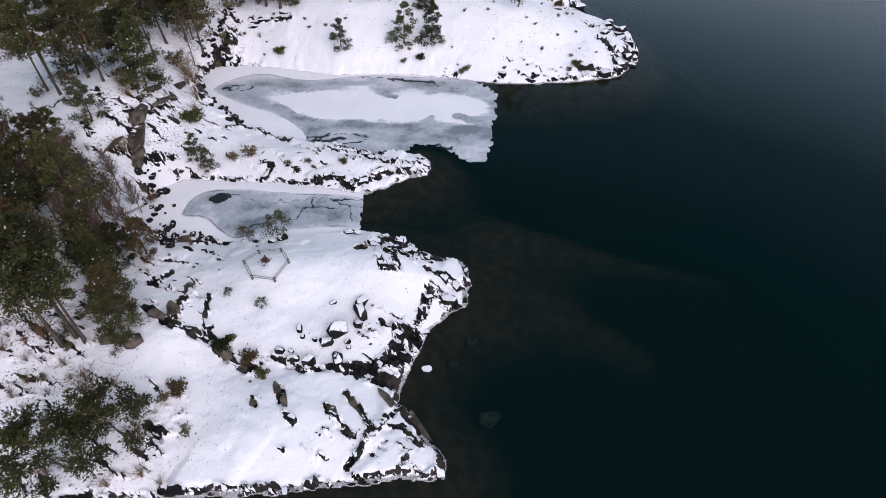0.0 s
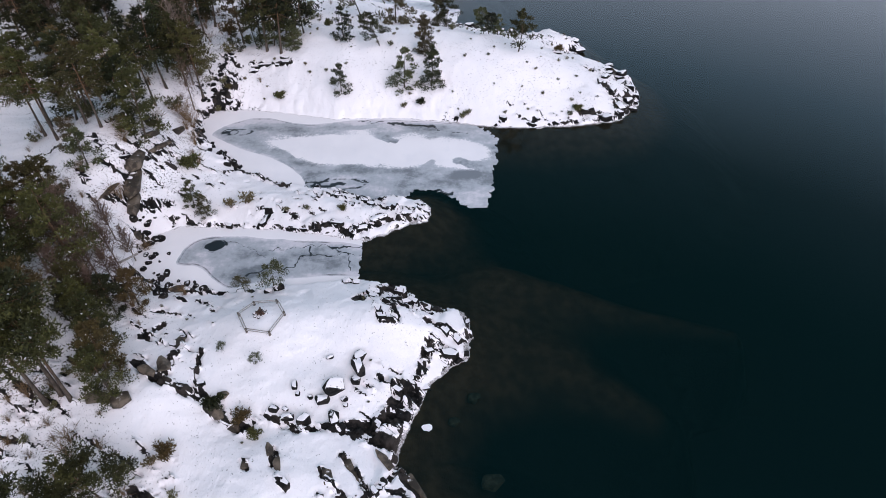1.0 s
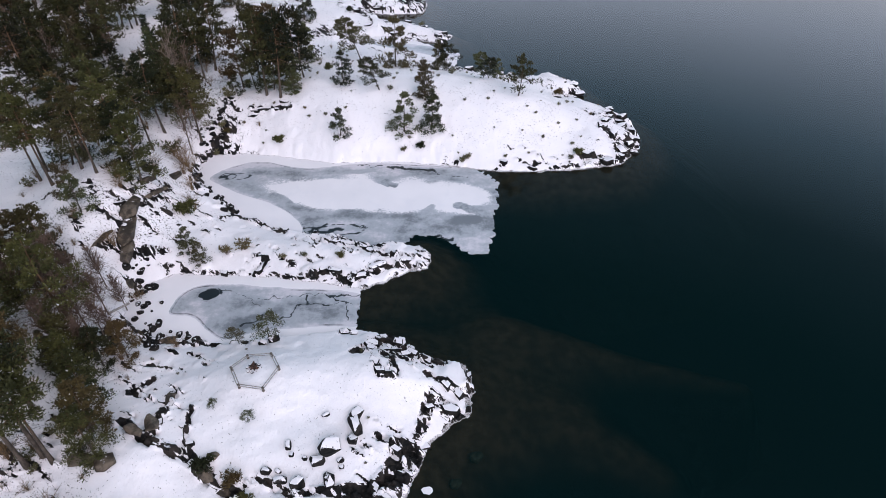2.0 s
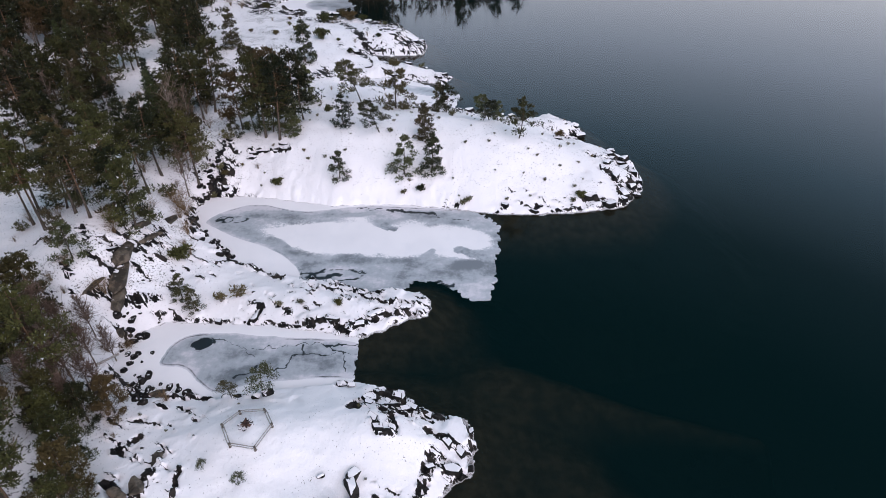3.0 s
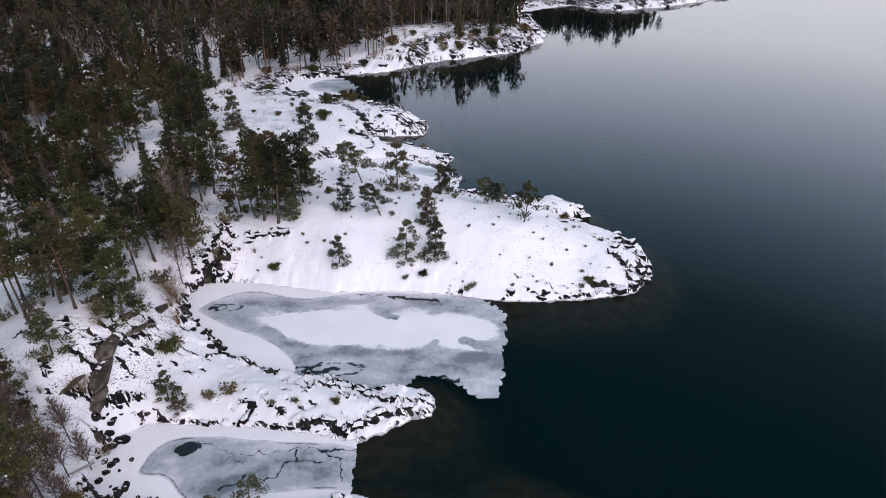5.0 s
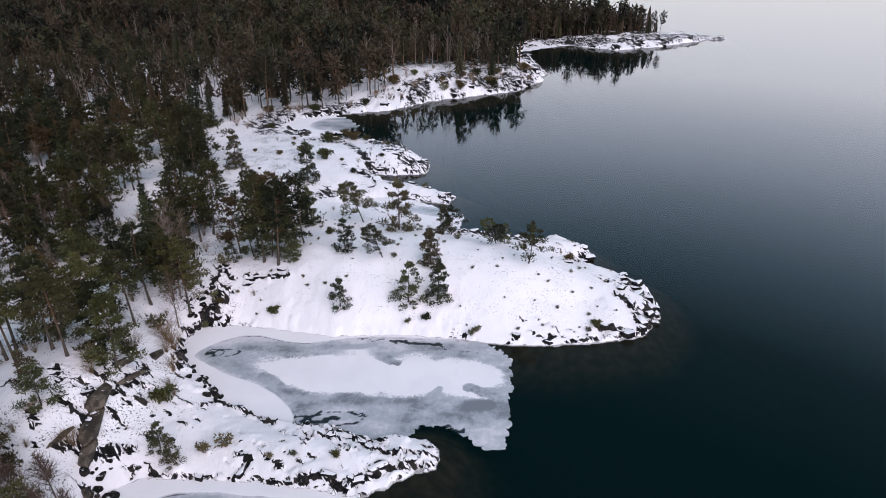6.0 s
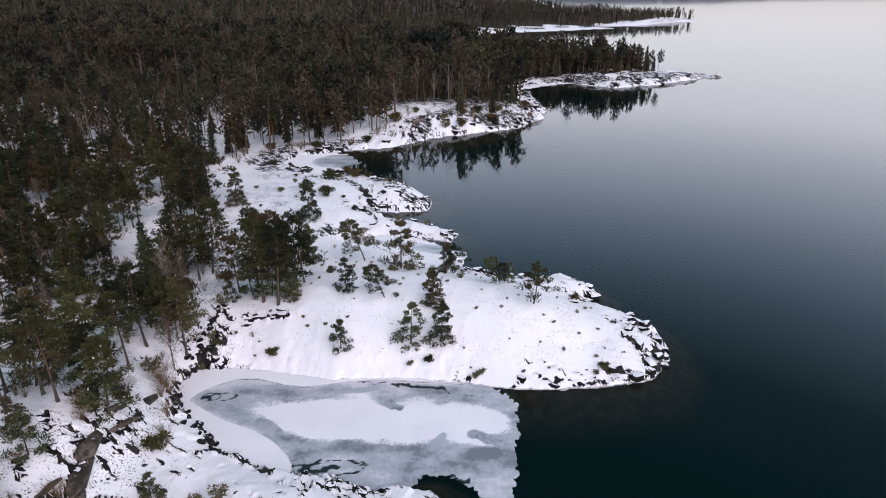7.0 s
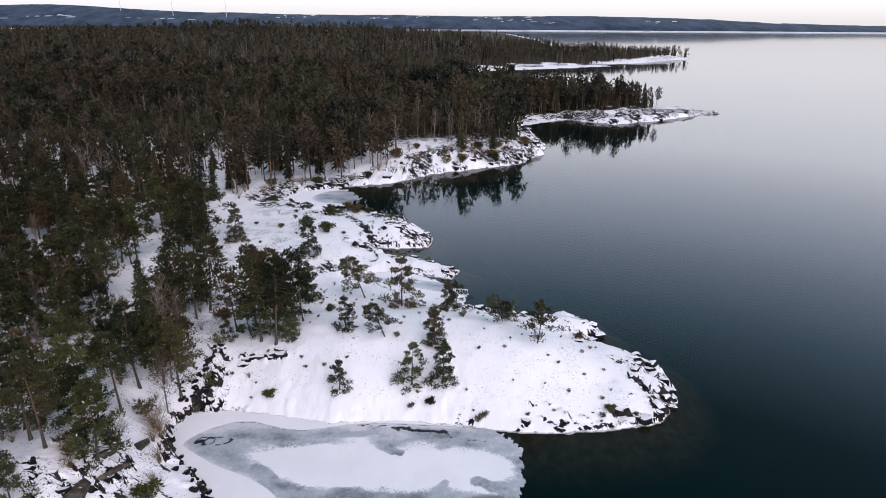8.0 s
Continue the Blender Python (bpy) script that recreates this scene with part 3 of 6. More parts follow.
    a1, b1, j1 = cells(0.93 * x - 0.36 * y + 0.25 * fbm(x * 1.5, y * 1.5, 2, 71), (0.36 * x + 0.93 * y + 0.25 * fbm(x * 1.5, y * 1.5, 2, 77)) * 1.5, size, 4)
    lift = np.where(far > 0.15, 2.0, np.where(off_cape > 0.5, 1.5, 0.95))
    h = h + w * np.where(off_cape > 0.5, 0.35, 1.0) * lift * (a1 - 0.45) + off_cape * w * (1.0 + 2.2 * far) * (fbm(x * (0.55 - 0.3 * far), y * (0.7 - 0.4 * far), 4, 93) - 0.45) - w * 0.22 * (1 - smooth(j1, 0.02, 0.16))
    rock = w * np.where(b1 > np.where((y < 52) & (x > -9.5), 0.27, 0.54), 1.0, 0.2) + w * 0.5 * (1 - smooth(j1, 0.02, 0.14))
    # lake bed with drowned ridges
    off = np.maximum(-d, 0)
    bed = -0.15 - 0.45 * off - 0.010 * off ** 2
    for line, wide, crest in ((DROWNED_1, 6.5, -0.9), (DROWNED_2, 6.0, -1.1)):
        k = np.exp(-(outline_distance(x, y, line, False) / wide) ** 2)
        bed = bed + (np.maximum(crest - 0.075 * np.hypot(x - line[0][0], y - line[0][1]), bed) - bed) * k
    bed = bed + 0.6 * (fbm(x * 0.35, y * 0.35, 4, 91) - 0.5) * smooth(off, 0.3, 3)
    bed = np.maximum(np.minimum(bed, -0.05), -14)
    h = np.where(d > 0, np.maximum(h, 0.06), bed)
    scrub = smooth(inland, 1, 3) * np.where(y > 80, 0.62, 0.40) + 0.5 * np.exp(-((x + 28) / 6) ** 2 - ((y - 22) / 6) ** 2) + 0.55 * np.exp(-((x + 42) / 12) ** 4) * smooth(inland, 0.5, 2)
    return h, np.clip(rock, 0, 1.2), np.clip(w, 0, 1), scrub, d


WOODS_SW = [(-34, 20), (-31.5, 27), (-30.5, 33), (-31, 38), (-32, 42), (-33.5, 46), (-36.5, 50.5), (-39, 56), (-47, 60), (-54, 66), (-95, 71), (-300, 70), (-300, -200), (-60, -120), (-52, 0), (-42, 14)]
WOODS_W = [(-58, 75), (-50, 77), (-45, 77), (-42, 79), (-37.5, 82), (-36, 90), (-36.5, 97), (-38.5, 104), (-41, 120), (-45, 135), (-53, 150), (-60, 165), (-64, 185), (-58, 200), (-50, 206), (-38, 210), (-27, 215), (-17, 223), (-13, 241), (-2, 247), (6, 241), (20, 247), (32, 260), (39, 283), (34, 322), (46, 356), (75, 362), (95, 356), (116, 362), (128, 376), (100, 400), (20, 500), (0, 600), (50, 735), (150, 800), (196, 815), (320, 912), (372, 948), (300, 1000), (200, 1100), (240, 1300), (280, 1700), (305, 2700), (-3700, 2700), (-3700, 75)]


def woods(x, y):
    return np.maximum(outline_distance(x, y, WOODS_SW), outline_distance(x, y, WOODS_W))


GX, GY = np.meshgrid(XS, YS)
GZ, G_ROCK, G_BROKEN, G_SCRUB, _ = lie_of_land(GX, GY)
G_WOODS = woods(GX, GY)
G_LITTER = smooth(G_WOODS, -1, 6) * (0.50 + 0.50 * smooth(GY, 220, 330))


def ground(x, y):
    """Height of the ground at one place."""
    i = min(max(int(np.searchsorted(XS, x)) - 1, 0), len(XS) - 2)
    j = min(max(int(np.searchsorted(YS, y)) - 1, 0), len(YS) - 2)
    u, v = (x - XS[i]) / (XS[i + 1] - XS[i]), (y - YS[j]) / (YS[j + 1] - YS[j])
    return float((GZ[j, i] * (1 - u) + GZ[j, i + 1] * u) * (1 - v) + (GZ[j + 1, i] * (1 - u) + GZ[j + 1, i + 1] * u) * v)


def grid_faces(nx, ny):
    i = np.arange(nx * ny).reshape(ny, nx)
    return np.stack([i[:-1, :-1], i[:-1, 1:], i[1:, 1:], i[1:, :-1]], -1).reshape(-1, 4)


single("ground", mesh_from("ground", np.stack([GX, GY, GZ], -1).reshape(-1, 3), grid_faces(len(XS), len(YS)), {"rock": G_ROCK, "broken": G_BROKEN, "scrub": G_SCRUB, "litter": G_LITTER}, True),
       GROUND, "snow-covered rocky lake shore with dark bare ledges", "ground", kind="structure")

water_mesh = mesh_from("water", [(-400, -400, 0), (4000, -400, 0), (4000, 4200, 0), (-400, 4200, 0)], [(0, 1, 2, 3)])
single("water", water_mesh, WATER, "calm dark teal lake water with faint ripples", "water", kind="structure")


# ---- ice on the bays ----
def rounded(pts, turns=2):
    """Cuts the corners of an outline."""
    for _ in range(turns):
        pts = [q for (ax, ay), (bx, by) in zip(pts, pts[1:] + pts[:1]) for q in ((0.75 * ax + 0.25 * bx, 0.75 * ay + 0.25 * by), (0.25 * ax + 0.75 * bx, 0.25 * ay + 0.75 * by))]
    return pts


def ice_sheet(outline, inner, step, label, snow_patch=None, thin_bands=(), dull=(), rings=(), ragged=0.6, z=0.05, bare_snow=1.0):
    """A frozen bay: snow-covered outside the inner outline, grey ice within, duller along drift lines, dark where it is thin."""
    xs = [p[0] for p in outline]
    ys = [p[1] for p in outline]
    nx, ny = int((max(xs) - min(xs) + 2) / step), int((max(ys) - min(ys) + 2) / step)
    x, y = np.meshgrid(min(xs) - 1 + step * np.arange(nx), min(ys) - 1 + step * np.arange(ny))
    jag = ragged * (fbm(x * 1.1, y * 1.1, 4, 15) - 0.5) + 0.6 * ragged * (vnoise(x * 1.7, y * 2.6, 16) - 0.5)
    d = outline_distance(x, y, outline) + jag
    wob = 0.9 * (fbm(x * 0.5, y * 0.5, 4, 25) - 0.5)
    grey = outline_distance(x, y, rounded(inner)) + wob * 0.35
    snow = (1 - smooth(grey, -0.35, 0.15)) * bare_snow
    if snow_patch:
        p = outline_distance(x, y, snow_patch) + 3.4 * (fbm(x * 0.3, y * 0.5, 5, 35) - 0.5)
        snow = np.maximum(snow, 0.62 * smooth(p, -2.2, 0.2) + 0.34 * smooth(p, 0.0, 1.2))
        gone = band(x + wob, y + wob, [(3.0, 74.0, 6.0, 72.6, 0.9), (-2.5, 71.5, -0.5, 74.0, 0.5), (-9.5, 80.5, -7.5, 78.8, 0.4)])
        snow = snow * (1 - 0.75 * gone)
    drab = band(x + 1.2 * wob, y + 0.8 * wob, dull) if len(dull) else np.zeros_like(x)
    snow = snow * (1 - 0.7 * drab * (grey > 0.3))
    thin = np.zeros_like(x)
    if len(thin_bands):
        thin = 0.80 * band(x + 1.3 * (fbm(x * 0.9, y * 0.9, 3, 55) - 0.5), y + 1.3 * (fbm(x * 0.9, y * 0.9, 3, 65) - 0.5), thin_bands)
    thin = np.maximum(thin, 0.62 * np.exp(-((grey - 0.12) / 0.16) ** 2) * smooth(fbm(x * 0.25, y * 0.25, 2, 83), 0.3, 0.6))
    for cx, cy, rx, ry, dark_in in rings:
        r = np.hypot((x - cx + rx * 0.7 * (fbm(x * 0.8, y * 0.8, 3, 67) - 0.5)) / rx, (y - cy + ry * 0.7 * (fbm(x * 0.8, y * 0.8, 3, 69) - 0.5)) / ry)
        thin = np.maximum(thin, np.exp(-((r - 1) / 0.15) ** 2) * smooth(fbm(x * 0.6, y * 0.9, 3, 73), 0.25, 0.55))
        if dark_in:
            thin = np.maximum(thin, 1 - smooth(r, 0.8, 1.0))
    keep = (d > 0)
    faces = grid_faces(nx, ny)
    faces = faces[keep.ravel()[faces].all(1)]
    used = np.unique(faces)
    remap = np.full(nx * ny, -1)
    remap[used] = np.arange(len(used))
    gy, gx = np.gradient(d, step)
    pull = np.where((d > 0) & (d < 1.5 * step), np.minimum(d, step) * 0.8, 0.0) / (np.hypot(gx, gy) + 1e-6)
    top = np.stack([x - gx * pull, y - gy * pull, np.full_like(x, z) + 0.03 * snow], -1).reshape(-1, 3)[used]
    n = len(used)
    f = remap[faces]
    # rim down into the water, so that the sheet has a thickness
    edges = np.concatenate([f[:, [a, (a + 1) % 4]] for a in range(4)])
    key = np.sort(edges, 1)
    _, first, count = np.unique(key, axis=0, return_index=True, return_counts=True)
    rim = edges[first[count == 1]]
    low = top.copy()
    low[:, 2] = -0.06
    walls = np.stack([rim[:, 1], rim[:, 0], rim[:, 0] + n, rim[:, 1] + n], -1)
    a_snow, a_thin = snow.ravel()[used], thin.ravel()[used]
    me = mesh_from("ice", np.concatenate([top, low]), np.concatenate([f, walls]), {"snow": np.tile(a_snow, 2), "cloudy": np.tile((fbm(x * 0.22, y * 0.4, 4, 45) + 0.35 * np.exp(-np.maximum(grey, 0) / 0.7) - 0.05 - 0.15 * drab).ravel()[used], 2), "thin": np.tile(a_thin, 2)}, False)
    return single("ice", me, ICE, label, "ice", kind="structure")


ice_sheet([(-37, 51), (-37, 59), (-31, 60.5), (-22, 60), (-12, 58.6), (-9.2, 57.4), (-9.1, 49.5), (-20, 48), (-31, 48)],
          [(-30.9, 53.3), (-30.2, 56.9), (-27.6, 57.9), (-23.7, 57.7), (-17.9, 57.0), (-8.0, 56.7), (-8.0, 51.0), (-11.7, 51.2), (-18.2, 50.7), (-22.0, 49.8), (-23.5, 49.1), (-25.5, 50.6), (-28.0, 52.9), (-30.1, 52.9)], 0.13,
          "grey frozen cove with a snowy margin and dark cracks",
          thin_bands=[(-25.8, 56.9, -23.2, 56.3, 0.08), (-23.2, 56.3, -20.9, 54.0, 0.09), (-21.4, 55.4, -17.0, 55.9, 0.06), (-17.0, 55.9, -13.4, 56.1, 0.08), (-13.4, 56.1, -8.6, 55.7, 0.10), (-15.2, 55.7, -15.1, 54.5, 0.13), (-15.1, 54.5, -12.6, 54.7, 0.16), (-12.6, 54.7, -8.8, 54.6, 0.08), (-12.7, 56.0, -10.8, 54.5, 0.13), (-15.1, 54.5, -16.4, 54.2, 0.11), (-16.4, 54.2, -17.0, 52.9, 0.09), (-17.0, 52.9, -18.1, 52.4, 0.1), (-22.0, 51.2, -19.8, 52.5, 0.16), (-10.4, 54.0, -10.2, 52.0, 0.12)],
          dull=[(-25.3, 51.9, -21.3, 51.7, 0.9), (-22.0, 51.4, -18.5, 53.0, 0.9), (-26.5, 54.6, -21.0, 55.2, 1.0), (-17.0, 55.2, -9.5, 55.4, 0.9)],
          rings=[(-27.0, 56.2, 1.3, 0.95, True)], ragged=0.5)

ice_sheet([(-37, 80), (-36, 88), (-29, 88), (-20, 86.5), (-6, 86), (5.8, 83.5), (8.0, 81.6), (9.1, 79.3), (8.3, 74.8), (7.6, 69.3), (6.6, 63.7), (4.6, 63.1), (2.0, 65.3), (-0.3, 67.2), (-3.0, 67.2), (-5.6, 64.5), (-10.0, 65), (-17, 66.5), (-23, 68), (-30, 72)],
          [(-34.2, 80.8), (-32.6, 83.0), (-29.6, 85.1), (-26.1, 85.4), (-20.4, 83.1), (-16.1, 84.0), (-11.8, 84.9), (-6.5, 84.9), (5.8, 83.5), (12, 82), (12, 60), (-10, 60), (-17.8, 66.0), (-17.9, 69.0), (-19.5, 71.2), (-22.3, 74.0), (-28.6, 76.9), (-32.7, 79.7)], 0.25,
          "grey lake ice with a drifted snow patch and ragged edge",
          snow_patch=[(-24.6, 79.9), (-18.3, 80.9), (-11.5, 81.9), (-8.0, 79.9), (-2.9, 80.3), (5.6, 77.9), (6.9, 75.6), (5.2, 72.0), (0.5, 72.6), (-2.7, 72.6), (-10.9, 73.2), (-17.2, 72.4), (-23.2, 76.2)],
          thin_bands=[(-17.9, 68.4, -15.3, 69.5, 0.3), (-15.3, 69.6, -9.6, 69.1, 0.12), (-16.0, 68.2, -12.7, 68.4, 0.35), (-7.3, 83.8, -0.6, 83.0, 0.45), (-13.0, 84.2, -7.3, 84.2, 0.1), (-0.6, 83.0, 0.6, 81.9, 0.12), (0.6, 81.9, 2.6, 81.1, 0.1), (2.6, 81.1, 5.0, 81.0, 0.12), (-3.5, 67.0, 2.0, 66.6, 0.3)],
          dull=[(-23.5, 75.8, -18.0, 70.8, 1.1), (-18.0, 70.9, -13.1, 71.9, 0.6), (-13.1, 71.9, -5.8, 71.3, 0.7), (-5.8, 71.3, -1.4, 70.2, 0.7), (-1.4, 70.2, 2.8, 67.6, 0.8), (1.5, 70.4, 5.2, 70.7, 0.9), (-9.0, 80.6, -6.4, 78.8, 0.6), (-28.0, 82.5, -20.0, 82.0, 0.8), (-20.0, 82.0, -10.0, 83.0, 0.6)],
          rings=[(-13.4, 68.3, 3.4, 1.1, False), (-29.9, 81.3, 1.9, 0.8, False), (-31.5, 81.4, 1.2, 0.7, False), (-32.0, 81.3, 0.45, 0.3, True)], ragged=1.0)

ice_sheet([(3.5, 121), (5.0, 127.5), (0.6, 130.5), (-5.5, 135.8), (-12, 138), (-20, 137), (-22, 133), (-10, 127), (-3, 122)], [(6, 124), (6, 128), (0, 131), (-10, 134), (-16, 133.5), (-4, 128)], 0.4,
          "thin blue-grey ice in a small cove", ragged=1.2)
ice_sheet([(-50, 190), (-38, 184), (-27, 187), (-24, 194), (-27, 201), (-33, 207), (-46, 204)], [(-36, 189), (-24, 188), (-22, 202), (-34, 204), (-40, 196)], 0.6, "snowy ice at the head of an inlet", ragged=3.0, bare_snow=0.9)
ice_sheet([(36, 333), (44, 331), (60, 345), (72, 352), (70, 358), (40, 350)], [(60, 340), (75, 350), (70, 352)], 1.0, "narrow snowy ice strip along a rocky shore", ragged=3.0)
ice_sheet([(48, 690), (70, 700), (150, 742), (215, 780), (205, 805), (150, 790), (60, 745)], [(300, 700), (310, 710), (300, 710)], 4.0, "far snow-covered ice in a bay", ragged=8.0)

floe = bmesh.new()
rng = random.Random(5)
ring_pts = [floe.verts.new((0.48 * math.cos(a) * rng.uniform(0.75, 1.2), 0.36 * math.sin(a) * rng.uniform(0.75, 1.2), 0.05)) for a in [i * math.tau / 11 for i in range(11)]]
cap_face = floe.faces.new(ring_pts)
ext = bmesh.ops.extrude_face_region(floe, geom=[cap_face])
bmesh.ops.translate(floe, verts=[v for v in ext["geom"] if isinstance(v, bmesh.types.BMVert)], vec=(0, 0, -0.1))
bmesh.ops.recalc_face_normals(floe, faces=floe.faces)
floe_me = bpy.data.meshes.new("ice_floe")
floe.to_mesh(floe_me)
floe.free()
single("ice_floe", floe_me, SNOW, "small white ice floe drifting near the rocks", "ice floe").location = (-1.0, 31.7, 0.0)


# ---- trees ----
class Heap:
    """Collects triangles."""

    def __init__(self):
        self.v, self.f, self.s, self.n = [], [], [], 0

    def add(self, v, f, shade=0.5):
        self.v.append(np.asarray(v, float))
        self.f.append(np.asarray(f, int) + self.n)
        self.s.append(np.full(len(v), shade) if np.isscalar(shade) else shade)
        self.n += len(v)

    def arrays(self):
        return np.concatenate(self.v), np.concatenate(self.f)

    def mesh(self, name, sm=False):
        return mesh_from(name, *self.arrays(), {"shade": np.concatenate(self.s)}, sm)


def tube(heap, pts, radii, sides=5):
    pts = np.asarray(pts, float)
    along = np.gradient(pts, axis=0)
    along /= np.linalg.norm(along, axis=1)[:, None] + 1e-9
    ref = np.where(np.abs(along[:, 2:3]) > 0.9, np.array([[1.0, 0, 0]]), np.array([[0, 0, 1.0]]))
    u = np.cross(along, ref)
    u /= np.linalg.norm(u, axis=1)[:, None] + 1e-9
    w = np.cross(along, u)
    a = np.arange(sides) * math.tau / sides
    ring = (u[:, None, :] * np.cos(a)[None, :, None] + w[:, None, :] * np.sin(a)[None, :, None]) * np.asarray(radii)[:, None, None] + pts[:, None, :]
    faces = []
    for i in range(len(pts) - 1):
        for j in range(sides):
            p, q = i * sides + j, i * sides + (j + 1) % sides
            faces += [(p, q, q + sides), (p, q + sides, p + sides)]
    heap.add(ring.reshape(-1, 3), faces)


def tufts(heap, rs, centre, reach, count, size, flat=0.45, up=0.25, slim=0.25):
    """Small needle sprays scattered through a clump."""
    d = rs.normal(size=(count, 3))
    d /= np.linalg.norm(d, axis=1)[:, None]
    c = np.asarray(centre) + d * (rs.uniform(0.25, 1.0, (count, 1)) ** 0.6) * np.array([reach, reach, reach * flat])
    way = d + np.array([0, 0, up]) + rs.normal(size=(count, 3)) * 0.5
    way /= np.linalg.norm(way, axis=1)[:, None]
    side = np.cross(way, rs.normal(size=(count, 3)))
    side /= np.linalg.norm(side, axis=1)[:, None] + 1e-9
    s = 1.25 * size * rs.uniform(0.6, 1.35, (count, 1))
    v = np.stack([c - side * s * slim, c + side * s * slim, c + way * s], 1).reshape(-1, 3)
    heap.add(v, np.arange(3 * count).reshape(-1, 3), rs.uniform())


def pine_meshes(seed, h, bare=0.45, spread=0.2, lean=(0, 0), whorls=11, arms=5, per=30, size=0.3, young=False):
    """Scots pine: limbs in loose storeys that carry flat needle pads, with gaps between them."""
    rs = np.random.RandomState(seed)
    wood, leaf = Heap(), Heap()
    t = np.linspace(0, 1, 8)
    bend = rs.normal(size=2) * 0.03 * h
    line = np.stack([lean[0] * h * t + bend[0] * np.sin(t * 3.0), lean[1] * h * t + bend[1] * np.sin(t * 2.4), h * t - 0.35 * (1 - t)], -1)
    r0 = 0.0125 * h + 0.03
    tube(wood, line, r0 * (1 - 0.9 * t) * (1 + 0.5 * np.exp(-t * 25)), 7)
    for i in range(whorls):
        q = (i + rs.uniform(0.1, 0.7)) / whorls
        k = bare + (0.985 - bare) * q
        root = np.array([np.interp(k, t, line[:, a]) for a in range(3)])
        wide = (1.05 - q) ** 0.8 if young else (0.55 + 0.75 * math.sin(math.pi * min(1.0, q * 0.75 + 0.2))) * (1.12 - q) ** 0.45
        for a in range(arms):
            if rs.uniform() < (0.2 if young else 0.3):
                continue
            ang = a * math.tau / arms + i * 1.3 + rs.uniform(-0.45, 0.45)
            reach = spread * h * wide * rs.uniform(0.5, 1.15) + 0.15
            rise = rs.uniform(-0.22, 0.12) + 0.55 * q ** 2
            e = np.array([math.cos(ang), math.sin(ang), 0.0])
            tip = root + e * reach + np.array([0, 0, reach * rise])
            mid = root + (tip - root) * 0.55 + np.array([0, 0, -0.07 * reach])
            tube(wood, [root, mid, tip], [r0 * 0.26 * (1.15 - q), r0 * 0.16 * (1.15 - q), 0.012], 3)
            for b in range(3):
                s = 0.45 + 0.55 * (b + 0.5) / 3
                c = mid + (tip - mid) * (s - 0.3) / 0.7
                tufts(leaf, rs, c + rs.normal(size=3) * 0.06 * reach, (0.22 * reach + 0.13) * rs.uniform(0.75, 1.25), max(3, per // 3), size, 0.36, 0.5, 0.30)
    tufts(leaf, rs, line[-1] - np.array([0, 0, 0.02 * h]), 0.035 * h + 0.1, per // 2, size, 1.6, 0.8, 0.30)
    for i in range(0 if young else 7):      # dead stubs
        k = rs.uniform(0.2, bare)
        root = np.array([np.interp(k, t, line[:, a]) for a in range(3)])
        ang = rs.uniform(0, 6.28)
        tube(wood, [root, root + np.array([math.cos(ang), math.sin(ang), -0.15]) * 0.09 * h], [0.03, 0.008], 3)
    return wood, leaf


def spruce_meshes(seed, h, per=17, size=0.5, whorls=18, wide=0.19):
    rs = np.random.RandomState(seed)
    wood, leaf = Heap(), Heap()
    tube(wood, [(0, 0, -0.3), (0.02 * h, 0, 0.4 * h), (0, 0.01 * h, h)], [0.016 * h + 0.02, 0.011 * h, 0.01], 6)
    for i in range(whorls):
        k = 0.1 + 0.88 * i / (whorls - 1)
        reach = wide * h * (1.04 - k) ** 0.85 * rs.uniform(0.8, 1.15) + 0.15
        arms = 5 if k < 0.75 else 4
        for j in range(arms):
            ang = j * math.tau / arms + i * 0.9 + rs.uniform(-0.3, 0.3)
            e = np.array([math.cos(ang), math.sin(ang), 0])
            r = reach * rs.uniform(0.7, 1.1)
            root = np.array([0, 0, k * h])
            tip = root + e * r + np.array([0, 0, -0.28 * r])
            tube(wood, [root, tip], [0.025, 0.006], 3)
            for s in (0.5, 0.95):
                tufts(leaf, rs, root + (tip - root) * s, 0.22 * r + 0.12, per // 2 + 2, size * (0.6 + 0.5 * (1 - k)), 0.45, -0.2)
    tufts(leaf, rs, (0, 0, h * 0.985), 0.14, 8, size * 0.6, 2.0, 0.6)
    return wood, leaf


